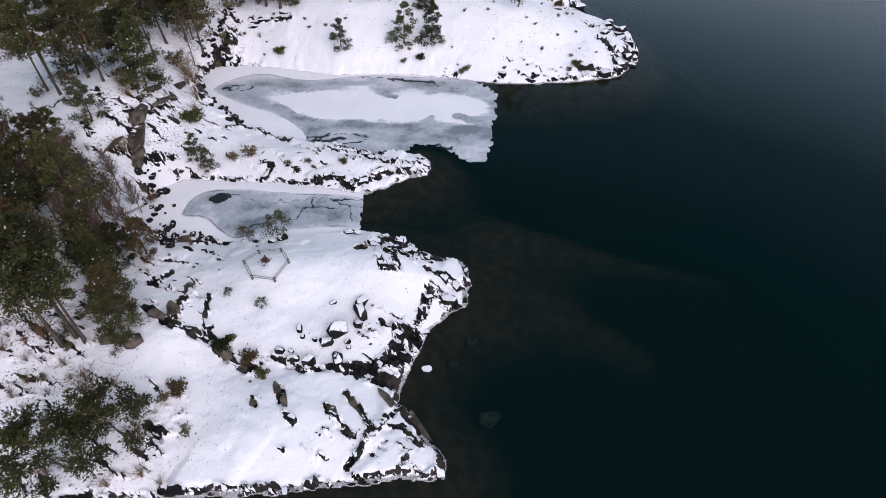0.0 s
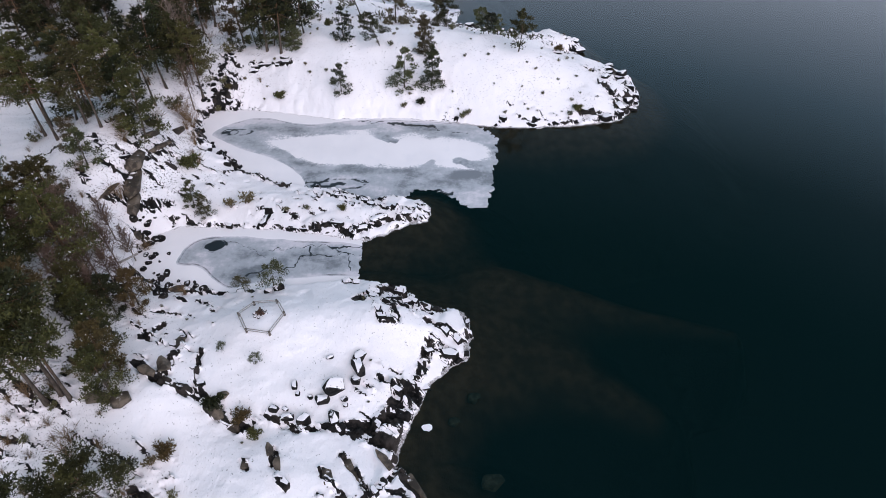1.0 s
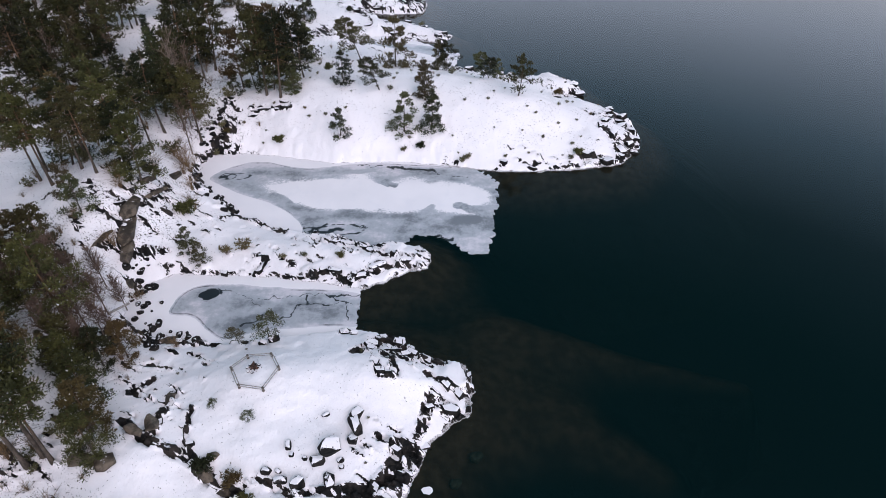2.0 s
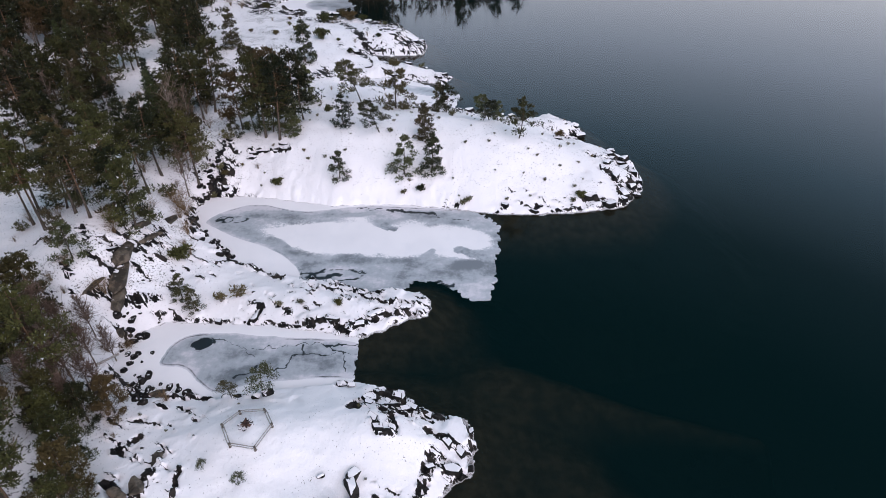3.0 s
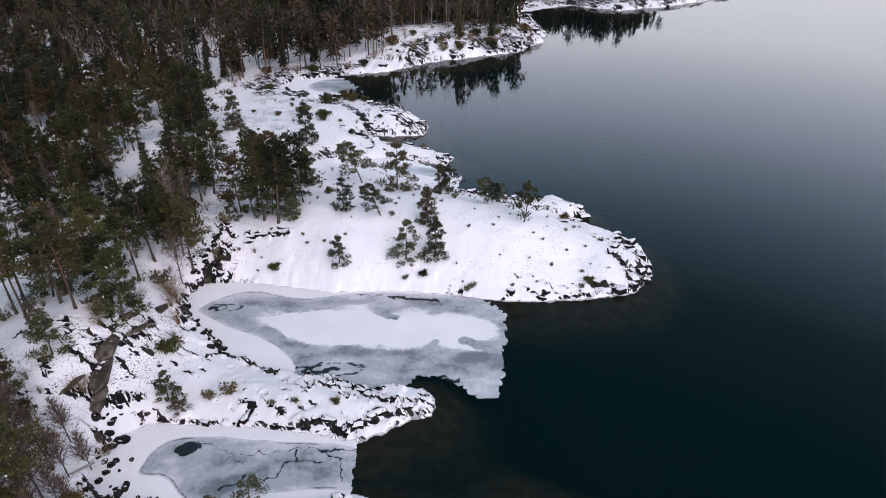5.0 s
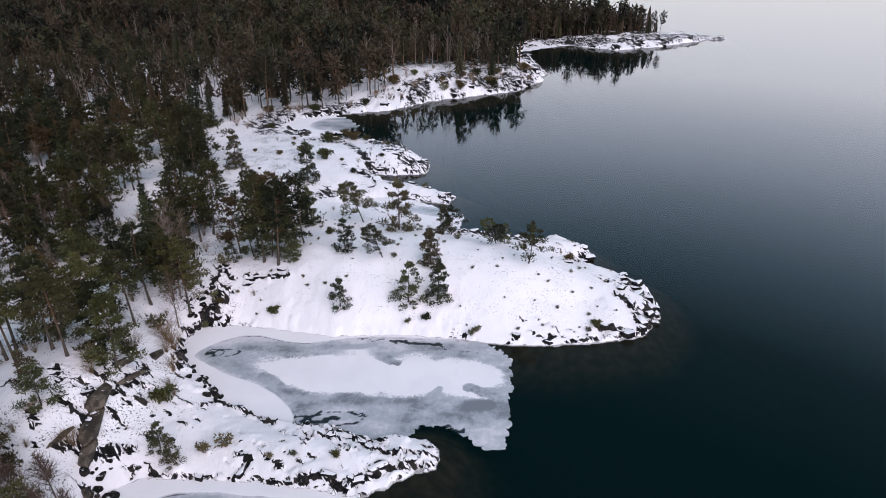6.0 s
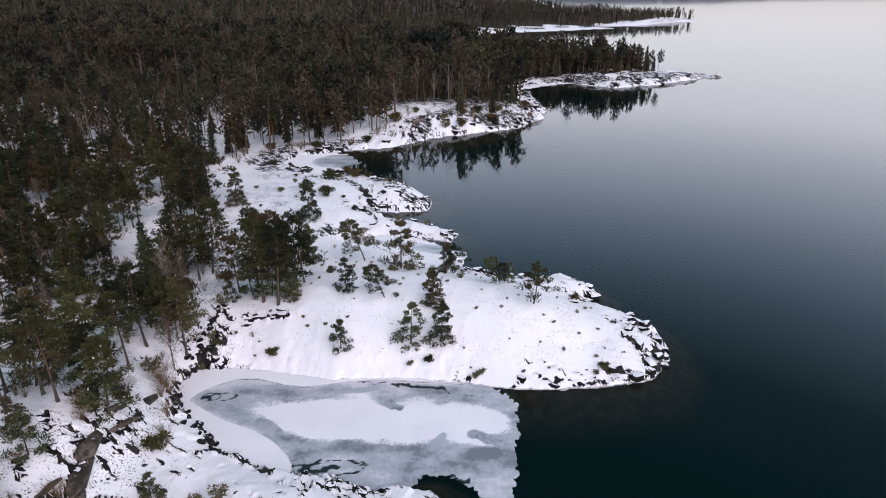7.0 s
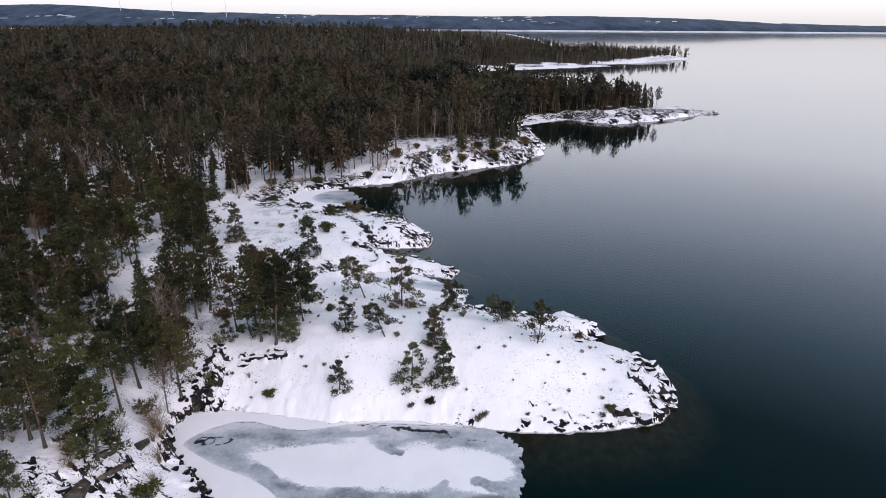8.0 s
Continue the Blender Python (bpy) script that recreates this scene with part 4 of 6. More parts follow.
def birch_meshes(seed, h, limbs=18, twigs=9, fine_bends=True):
    """Leafless broadleaf tree: trunk, and a crown of fine twigs."""
    rs = np.random.RandomState(seed)
    wood, fine = Heap(), Heap()
    t = np.linspace(0, 1, 6)
    sway = rs.normal(size=2) * 0.05 * h
    line = np.stack([sway[0] * t ** 2, sway[1] * t ** 2, h * t - 0.3 * (1 - t)], -1)
    tube(wood, line, (0.010 * h + 0.02) * (1 - 0.9 * t) + 0.008, 5)
    for i in range(limbs):
        k = 0.3 + 0.66 * i / limbs
        root = np.array([np.interp(k, t, line[:, a]) for a in range(3)])
        ang = i * 2.4 + rs.uniform(-0.4, 0.4)
        r = h * 0.26 * (1.15 - k) * rs.uniform(0.7, 1.3)
        tip = root + np.array([math.cos(ang) * r * 0.75, math.sin(ang) * r * 0.75, r * 1.1])
        tube(fine, [root, (root + tip) / 2 + rs.normal(size=3) * 0.05 * r, tip], [0.055, 0.036, 0.016], 3)
        for j in range(twigs):
            s = rs.uniform(0.3, 1.0)
            p = root + (tip - root) * s
            w = rs.normal(size=3) * 0.4 * r + np.array([0, 0, 0.3 * r])
            if fine_bends:
                tube(fine, [p, p + w * 0.5 + rs.normal(size=3) * 0.03, p + w], [0.024, 0.018, 0.011], 3)
            else:
                tube(fine, [p, p + w], [0.035, 0.015], 3)
    return wood, fine


def shrub_meshes(seed, h, clumps=20, per=34, size=0.19):
    rs = np.random.RandomState(seed)
    wood, leaf = Heap(), Heap()
    for i in range(clumps):
        ang, r = rs.uniform(0, 6.28), rs.uniform(0.1, 0.7) * h
        tip = np.array([math.cos(ang) * r, math.sin(ang) * r, h * rs.uniform(0.35, 1.0) * (1.15 - r / h * 0.6)])
        tube(wood, [(0.1 * math.cos(ang), 0.1 * math.sin(ang), -0.1), tip * np.array([0.5, 0.5, 0.6]), tip], [0.035, 0.02, 0.008], 3)
        tufts(leaf, rs, tip, 0.24 * h, per, size, 0.8, 0.5)
    return wood, leaf


def twiggy_meshes(seed, h, stems=34):
    """Bare withered bush: many thin stems."""
    rs = np.random.RandomState(seed)
    wood, fine = Heap(), Heap()
    for i in range(stems):
        ang, out = rs.uniform(0, 6.28), rs.uniform(0.1, 0.75) * h
        tip = np.array([math.cos(ang) * out, math.sin(ang) * out, h * rs.uniform(0.5, 1.0)])
        heap = wood if i % 4 == 0 else fine
        mid = tip * np.array([0.35, 0.35, 0.55]) + rs.normal(size=3) * 0.05
        tube(heap, [(rs.normal() * 0.08, rs.normal() * 0.08, -0.1), mid, tip], [0.022, 0.015, 0.006], 3)
        for j in range(3):
            w = rs.normal(size=3) * 0.22 * h + np.array([0, 0, 0.1 * h])
            tube(fine, [tip * 0.3 + mid * 0.7, tip * 0.5 + mid * 0.5 + w], [0.012, 0.005], 3)
    return wood, fine


def plant_kind(name, category, label, wood, leaf, bark, green, leaf_name="crown"):
    """One tree or bush as a thing with its parts; it is copied to its places later."""
    ob = thing(name, 0, 0, 0, label, category)
    part("trunk" if category == "tree" else "stem", wood.mesh("trunk", True), bark, ob)
    part(leaf_name, leaf.mesh(leaf_name), green, ob)
    return ob


def pine_kind(name, label, h, *args, needles=PINE_NEEDLES, **kw):
    return (h, plant_kind(name, "tree", label, *pine_meshes(*args, **kw), PINE_BARK, needles))


NEAR_PINES = [pine_kind("pine_tree", "tall pine with long bare trunk and airy crown", 12.5, 15, 12.5, 0.57, 0.17, (0.03, -0.02), whorls=11, per=165, size=0.19),
              pine_kind("pine_tree", "spreading green pine with forked limbs over snow", 9.0, 16, 9.0, 0.40, 0.46, (-0.10, 0.04), whorls=9, arms=6, per=270, size=0.24),
              pine_kind("pine_tree", "tall brown-green pine at the edge of the woods", 13.5, 17, 13.5, 0.40, 0.22, (-0.02, 0.03), whorls=13, per=150, size=0.20),
              pine_kind("pine_tree", "dense dark green pine with low spreading crown", 9.0, 18, 9.0, 0.10, 0.27, (-0.02, 0.02), whorls=13, per=130, size=0.21)]
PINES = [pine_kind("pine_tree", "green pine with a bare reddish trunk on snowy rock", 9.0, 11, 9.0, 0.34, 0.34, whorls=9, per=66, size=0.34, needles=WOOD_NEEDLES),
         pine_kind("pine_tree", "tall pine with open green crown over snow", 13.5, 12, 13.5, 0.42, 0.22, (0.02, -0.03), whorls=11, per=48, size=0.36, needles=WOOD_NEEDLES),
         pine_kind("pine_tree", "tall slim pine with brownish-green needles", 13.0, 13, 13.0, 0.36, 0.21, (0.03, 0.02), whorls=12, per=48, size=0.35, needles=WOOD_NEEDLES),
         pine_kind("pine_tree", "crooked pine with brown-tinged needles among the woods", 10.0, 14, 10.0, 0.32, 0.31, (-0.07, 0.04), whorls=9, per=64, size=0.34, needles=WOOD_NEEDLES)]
SMALL_PINES = [pine_kind("small_pine", "small bushy green pine standing in snow", 5.0, 21, 5.0, 0.06, 0.40, whorls=8, arms=5, per=90, size=0.20, young=True, needles=CAPE_NEEDLES),
               pine_kind("small_pine", "young pine with dense dark crown in snow", 6.5, 22, 6.5, 0.06, 0.27, (0.03, 0.02), whorls=10, arms=6, per=85, size=0.22, young=True, needles=CAPE_NEEDLES),
               pine_kind("leaning_pine", "windblown leaning pine with open crown", 7.0, 23, 7.0, 0.36, 0.36, (-0.40, 0.1), whorls=8, arms=6, per=170, size=0.21, needles=CAPE_NEEDLES),
               pine_kind("dwarf_pine", "dwarf pine with thin bent trunk on rock", 3.2, 24, 3.2, 0.50, 0.34, (-0.16, 0.05), whorls=6, arms=6, per=110, size=0.11, needles=CAPE_NEEDLES)]
SPRUCES = [(12.0, plant_kind("spruce_tree", "tree", "dark green spruce among snowy woods", *spruce_meshes(31, 12.0), PINE_BARK, SPRUCE_NEEDLES)),
           (9.0, plant_kind("spruce_tree", "tree", "slender dark spruce with drooping branches", *spruce_meshes(32, 9.0, whorls=15), PINE_BARK, SPRUCE_NEEDLES)),
           (15.0, plant_kind("spruce_tree", "tree", "tall dark spruce in the forest", *spruce_meshes(33, 15.0, whorls=20, wide=0.16, size=0.6), PINE_BARK, SPRUCE_NEEDLES))]
BARE_NEAR = (9.0, plant_kind("bare_tree", "tree", "large leafless tree with dense reddish-brown twigs", *birch_meshes(43, 9.0, 32, 16), TWIG, BROWN_TWIG))
BIRCHES = [(10.0, plant_kind("bare_tree", "tree", "leafless grey-brown broadleaf tree with fine twigs", *birch_meshes(41, 10.0), BIRCH_BARK, BROWN_TWIG)),
           (8.0, plant_kind("bare_tree", "tree", "leafless thin birch with upright twigs", *birch_meshes(42, 8.0, 18, 8), BIRCH_BARK, TWIG))]
JUNIPERS = [(1.2, plant_kind("juniper_bush", "bush", "low green juniper bush in snow", *shrub_meshes(51, 1.2), TWIG, PINE_NEEDLES, "foliage")),
            (0.7, plant_kind("heath_bush", "bush", "small withered heath bush poking through snow", *shrub_meshes(52, 0.7, 10, 16, 0.15), TWIG, SCRUB_LEAF, "foliage"))]
THICKETS = [(1.8, plant_kind("bare_bush", "bush", "withered brown leafless bush", *twiggy_meshes(61, 1.8, 24), TWIG, DEAD_GRASS, "crown")),
            (3.2, plant_kind("bare_bush", "bush", "tall brown leafless thicket at the shore", *twiggy_meshes(62, 3.2, 38), TWIG, DEAD_GRASS, "crown"))]


def plant(kind, x, y, h, group, turn=None, sink=0.05):
    size, master = kind
    s = h / size
    m = Matrix.Translation((x, y, ground(x, y) - sink)) @ Matrix.Rotation(random.uniform(0, 6.28) if turn is None else turn, 4, "Z") @ Matrix.Rotation(random.uniform(-0.05, 0.05), 4, "X")
    ob = copy_thing(master, m)
    ob.scale = (s, s, s)
    return tagged(ob, group=group)


# single trees on the capes: kind, x, y, height
for kind, x, y, h, turn in [(SMALL_PINES[0], -15.1, 88.5, 4.6, 0.4), (SMALL_PINES[0], -5.2, 89.1, 6.2, 2.0), (SMALL_PINES[1], -1.0, 89.2, 6.6, 1.0), (SMALL_PINES[1], -2.0, 94.9, 6.2, 3.0), (SMALL_PINES[0], -15.4, 98.4, 5.0, 4.0), (SMALL_PINES[2], -9.3, 96.3, 5.2, 0.2),
                            (SMALL_PINES[2], -14.9, 120.0, 7.8, 0.0), (SMALL_PINES[0], -7.9, 115.1, 9.0, 5.0), (SMALL_PINES[1], 0.2, 111.1, 5.8, 2.4), (PINES[0], 1.6, 110.4, 5.2, 1.2), (SMALL_PINES[2], 9.0, 104.0, 4.6, 0.3), (SMALL_PINES[0], 10.6, 106.4, 3.6, 1.4), (SMALL_PINES[2], 7.6, 101.4, 3.6, 3.3), (PINES[0], 13.0, 95.0, 6.4, 0.7), (SMALL_PINES[1], -29.3, 139.6, 9.0, 2.2), (SMALL_PINES[1], -48.0, 149.8, 8.8, 0.9)]:
    plant(kind, x, y, h, "trees on the open cape", turn)
for kind, x, y, h in [(PINES[1], -33.4, 103.0, 10.5), (PINES[2], -28.4, 98.6, 13.5), (PINES[1], -25.7, 96.9, 13.5), (PINES[2], -25.0, 106.4, 12.0), (PINES[3], -22.8, 103.0, 9.0), (PINES[1], -34.4, 114.5, 12.0), (PINES[2], -30.8, 104.4, 12.5), (PINES[3], -28.2, 111.0, 10.0), (SMALL_PINES[1], -25.6, 119.0, 7.5), (PINES[1], -27.0, 102.8, 13.0), (SMALL_PINES[1], -23.4, 97.6, 5.0), (PINES[2], -31.6, 110.6, 12.0), (SMALL_PINES[0], -33.6, 99.6, 3.4), (NEAR_PINES[3], -27.4, 99.8, 7.0), (NEAR_PINES[3], -24.2, 99.6, 6.5), (NEAR_PINES[3], -30.8, 101.4, 6.5), (NEAR_PINES[3], -26.2, 105.0, 8.0)]:
    plant(kind, x, y, h, "clump of pines on the cape")
# the woods above the two coves
for kind, x, y, h in [(NEAR_PINES[0], -34.8, 32.4, 14.5), (NEAR_PINES[0], -33.9, 33.4, 15.0), (NEAR_PINES[0], -32.8, 32.8, 11.5), (NEAR_PINES[3], -29.0, 33.0, 6.0), (NEAR_PINES[3], -30.6, 35.6, 7.0), (NEAR_PINES[3], -32.6, 38.6, 7.0), (NEAR_PINES[0], -37.0, 38.0, 12.0), (NEAR_PINES[0], -39.0, 39.5, 12.0), (NEAR_PINES[3], -31.8, 45.4, 5.6), (SPRUCES[1], -36.6, 42.5, 5.6), (NEAR_PINES[3], -34.0, 41.4, 6.5), (NEAR_PINES[3], -33.4, 43.8, 5.6), (NEAR_PINES[3], -36.2, 44.8, 6.5), (NEAR_PINES[3], -44.0, 56.5, 8.0), (NEAR_PINES[2], -37.6, 48.2, 13.0), (NEAR_PINES[2], -42.0, 46.0, 12.0), (NEAR_PINES[0], -40.4, 43.0, 12.0), (NEAR_PINES[0], -45.6, 52.0, 11.5)]:
    plant(kind, x, y, h, "pines above the small cove")
for kind, x, y, h, turn in [(NEAR_PINES[1], -26.4, 24.0, 6.6, 0.3), (NEAR_PINES[1], -30.4, 21.4, 7.6, 0.6)]:
    plant(kind, x, y, h, "spreading pines at the southern shore", turn)
for kind, x, y, h in [(BARE_NEAR, -37.0, 48.6, 9.0), (BARE_NEAR, -36.4, 51.6, 7.0), (BARE_NEAR, -34.8, 44.4, 6.0), (BARE_NEAR, -38.8, 52.8, 8.0), (BARE_NEAR, -35.2, 48.0, 5.5), (BARE_NEAR, -39.6, 49.4, 8.5), (BARE_NEAR, -36.0, 46.4, 7.5), (BARE_NEAR, -37.8, 44.6, 8.0), (BARE_NEAR, -33.8, 47.4, 5.5), (BARE_NEAR, -35.6, 53.6, 6.0), (BARE_NEAR, -42.4, 49.0, 9.0), (BARE_NEAR, -41.5, 54.0, 8.5), (BARE_NEAR, -40.8, 51.6, 9.0), (BARE_NEAR, -38.0, 55.4, 6.5), (BIRCHES[0], -38.6, 90.0, 10.0), (BIRCHES[1], -40.0, 93.0, 11.0), (BIRCHES[0], -39.0, 95.6, 10.0), (BIRCHES[1], -42.0, 97.5, 10.5), (BIRCHES[1], -52.0, 112.0, 11.0), (BIRCHES[0], -37.6, 85.5, 9.0)]:
    plant(kind, x, y, h, "bare trees at the edge of the woods")
for kind, x, y, h in [(NEAR_PINES[2], -44.0, 71.2, 11.5), (NEAR_PINES[3], -38.8, 71.2, 9.5), (NEAR_PINES[3], -40.8, 73.0, 9.5), (NEAR_PINES[2], -42.4, 75.4, 12.0), (NEAR_PINES[0], -47.5, 74.0, 12.5), (NEAR_PINES[0], -52.5, 74.0, 13.0), (NEAR_PINES[2], -56.9, 80.0, 14.5), (NEAR_PINES[2], -50.0, 79.5, 13.0), (NEAR_PINES[2], -45.4, 80.5, 13.0), (NEAR_PINES[0], -41.0, 81.0, 11.0), (SMALL_PINES[0], -42.7, 63.5, 5.0), (SMALL_PINES[0], -45.2, 66.1, 4.2), (NEAR_PINES[2], -37.0, 88.6, 12.0), (NEAR_PINES[2], -41.5, 87.0, 12.5), (PINES[2], -46.5, 114.6, 14.5), (PINES[1], -43.0, 111.0, 12.0), (PINES[0], -47.4, 132.0, 8.0), (PINES[1], -60.6, 157.0, 13.8), (PINES[0], -56.5, 156.0, 12.0), (NEAR_PINES[0], -57.0, 63.0, 12.5), (NEAR_PINES[2], -53.0, 59.0, 12.0)]:
    plant(kind, x, y, h, "pines along the edge of the woods")
for kind, x, y, h in [(SMALL_PINES[3], -18.0, 48.0, 3.4), (SMALL_PINES[3], -21.1, 47.6, 2.2), (SMALL_PINES[0], -31.0, 62.5, 3.6), (SMALL_PINES[0], -29.0, 60.8, 3.0), (SMALL_PINES[3], -20.8, 38.3, 1.2), (SMALL_PINES[3], -17.3, 36.9, 1.4)]:
    plant(kind, x, y, h, "dwarf pines on the rocks")
for kind, x, y, h in [(JUNIPERS[0], -23.2, 28.1, 1.3), (JUNIPERS[0], -20.2, 32.9, 1.3), (JUNIPERS[0], -17.6, 31.5, 1.2), (JUNIPERS[0], -16.1, 30.2, 0.9), (JUNIPERS[1], -24.0, 27.3, 0.9), (JUNIPERS[1], -21.6, 24.5, 0.9), (JUNIPERS[0], -24.9, 88.8, 1.2), (JUNIPERS[1], 3.9, 84.6, 1.0), (JUNIPERS[1], 4.7, 84.9, 0.9), (JUNIPERS[0], -33.0, 69.3, 1.8), (JUNIPERS[1], -24.3, 62.8, 1.4), (JUNIPERS[1], -26.2, 62.3, 1.2), (JUNIPERS[0], -12.0, 61.2, 0.8), (JUNIPERS[1], -19.0, 61.4, 0.7), (JUNIPERS[1], -16.4, 61.4, 0.7), (JUNIPERS[0], -37.9, 109.7, 1.9),
                      (JUNIPERS[0], -49.0, 189.0, 1.6), (JUNIPERS[0], -31.5, 181.0, 1.8), (JUNIPERS[0], -26.0, 178.0, 2.0), (JUNIPERS[0], -23.4, 175.0, 2.4), (JUNIPERS[0], -20.0, 176.0, 1.6), (JUNIPERS[1], -28.0, 176.0, 1.6), (JUNIPERS[0], -40.0, 208.0, 2.6), (JUNIPERS[0], -24.0, 214.0, 2.4), (JUNIPERS[0], 8.0, 234.0, 3.0), (JUNIPERS[0], 20.0, 243.0, 3.0), (JUNIPERS[1], 2.0, 232.0, 2.6), (JUNIPERS[0], -33.2, 158.6, 2.4), (JUNIPERS[0], -27.6, 154.3, 2.6), (JUNIPERS[0], -30.0, 172.0, 2.2), (JUNIPERS[1], 20.5, 84.9, 0.7), (JUNIPERS[1], -5.2, 86.6, 0.8), (JUNIPERS[1], -11.0, 52.0, 0.6)]:
    plant(kind, x, y, h, "bushes in the snow")
for kind, x, y, h in [(THICKETS[1], -37.5, 81.2, 3.2), (THICKETS[0], -32.3, 70.3, 1.8), (THICKETS[1], -40.4, 69.2, 2.4), (THICKETS[1], -41.6, 71.0, 2.8), (THICKETS[0], -36.2, 78.2, 2.0), (THICKETS[1], -35.0, 55.5, 2.0), (THICKETS[1], -45.3, 101.0, 3.2), (THICKETS[1], -35.8, 79.5, 3.0), (THICKETS[1], -36.8, 81.0, 3.4), (THICKETS[0], -34.3, 75.0, 2.2), (THICKETS[0], -33.2, 71.2, 1.8), (THICKETS[1], -39.0, 76.0, 3.0), (THICKETS[0], -25.6, 24.8, 1.6), (THICKETS[0], -24.5, 21.0, 1.5), (THICKETS[0], -27.8, 47.6, 1.6), (THICKETS[1], -38.0, 52.0, 3.2), (THICKETS[1], -38.5, 60.5, 2.6), (THICKETS[1], -37.5, 47.5, 3.0), (THICKETS[0], -43.0, 62.5, 1.8), (THICKETS[0], -30.5, 36.0, 1.5), (THICKETS[0], -27.0, 20.2, 1.5), (THICKETS[0], -29.5, 22.0, 1.8), (THICKETS[0], -26.2, 26.5, 1.4), (THICKETS[0], -31.0, 25.5, 1.8), (THICKETS[0], -22.8, 20.4, 1.2), (THICKETS[1], -32.0, 21.0, 2.4), (THICKETS[0], -28.6, 28.4, 1.3)]:
    plant(kind, x, y, h, "bare bushes along the shore")


def scatter(x0, x1, y0, y1, gap, seed, accept):
    """Jittered places in a stretch of the plan."""
    rs = np.random.RandomState(seed)
    x, y = np.meshgrid(np.arange(x0, x1, gap), np.arange(y0, y1, gap))
    x, y = x + rs.uniform(-0.42, 0.42, x.shape) * gap, y + rs.uniform(-0.42, 0.42, x.shape) * gap
    ok = accept(x, y)
    return np.stack([x[ok], y[ok]], -1)


GLADES = [(-50, 106.5, 5.5), (-55.5, 116, 5), (-66, 147, 7), (-64, 132, 5), (-56.5, 100, 5), (-66.5, 95, 3), (-47, 77, 3), (-59, 124, 5), (-84, 199, 9), (-53, 95, 4), (-47, 84, 3), (-85, 160, 5), (-74, 168, 5), (-60, 180, 6), (-100, 185, 9)]


def open_glade(x, y):
    """Snowy clearings among the trees."""
    return np.min([np.hypot(x - cx, y - cy) / r for cx, cy, r in GLADES], 0) < 1


def in_view(x, y):
    """The wedge of land that the flight passes over."""
    return (x > -0.80 * np.maximum(y, 0) - 22) & (x < 0.8 * y)


near_places = scatter(-150, 40, 16, 190, 4.0, 71, lambda x, y: ((y > 76) | (x < -50) | ((y < 62) & (x < -43))) & (woods(x, y) > 1.2) & ~open_glade(x, y) & (fbm(x * 0.09, y * 0.09, 2, 19) + 0.0010 * np.maximum(y - 80, 0) > 0.435) & in_view(x, y) & (x > -82 - 0.25 * (y - 40)))
rng = random.Random(9)
order = list(map(tuple, near_places))
order.sort(key=lambda p: (p[0] + 10) ** 2 + (p[1] - 20) ** 2)
single_trees = order[:340]
for x, y in single_trees:
    roll = rng.random()
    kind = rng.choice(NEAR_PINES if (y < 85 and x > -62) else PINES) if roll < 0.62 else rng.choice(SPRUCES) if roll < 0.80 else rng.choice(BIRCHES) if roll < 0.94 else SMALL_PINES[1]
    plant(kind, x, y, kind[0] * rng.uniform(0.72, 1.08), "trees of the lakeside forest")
for x, y in scatter(-34, 32, 20, 124, 3.4, 79, lambda x, y: (outline_distance(x, y, LAND) > 1.6) & (woods(x, y) < -1) & (np.hypot(x + 17.8, y - 42.2) > 3.6) & (vnoise(x * 1.7, y * 1.9, 99) > np.where(y > 80, 0.45, 0.72))):
    plant(JUNIPERS[1], x, y, rng.uniform(0.18, 0.5), "heath tufts in the snow", sink=0.02)
for x, y in scatter(-62, -28, 18, 125, 3.1, 78, lambda x, y: (woods(x, y) > -2.0) & in_view(x, y) & (vnoise(x * 0.6, y * 0.7, 98) > 0.42)):
    plant(rng.choice([THICKETS[0], THICKETS[0], THICKETS[1], JUNIPERS[1]]), x, y, rng.uniform(0.8, 2.2), "undergrowth of the woods")
for x, y in scatter(-75, 45, 186, 270, 5.2, 77, lambda x, y: (outline_distance(x, y, LAND) > 3) & (woods(x, y) > -9) & (woods(x, y) < 5) & (vnoise(x * 0.4, y * 0.5, 97) > 0.35)):
    plant(rng.choice([THICKETS[1], THICKETS[1], JUNIPERS[0], BIRCHES[1]]), x, y, rng.uniform(1.6, 3.4), "undergrowth above the far bay")
for x, y in scatter(-47, -29, 25, 37, 1.9, 81, lambda x, y: vnoise(x * 0.8, y * 0.9, 96) > 0.40):
    plant(rng.choice([THICKETS[0], THICKETS[0], JUNIPERS[1]]), x, y, rng.uniform(0.6, 1.5), "twiggy undergrowth among the tall pines")
for x, y in scatter(-46, 24, 86, 178, 5.6, 82, lambda x, y: (outline_distance(x, y, LAND) > 2) & (woods(x, y) < -1) & (vnoise(x * 0.9, y * 0.9, 95) > 0.60)):
    plant(rng.choice([THICKETS[0], JUNIPERS[1], JUNIPERS[0]]), x, y, rng.uniform(0.5, 1.3), "sparse bushes on the snowy cape")
for size, ob in [BARE_NEAR] + NEAR_PINES + PINES + SMALL_PINES + SPRUCES + BIRCHES + JUNIPERS + THICKETS:
    for o in (*ob.children_recursive, ob):
        bpy.data.objects.remove(o)


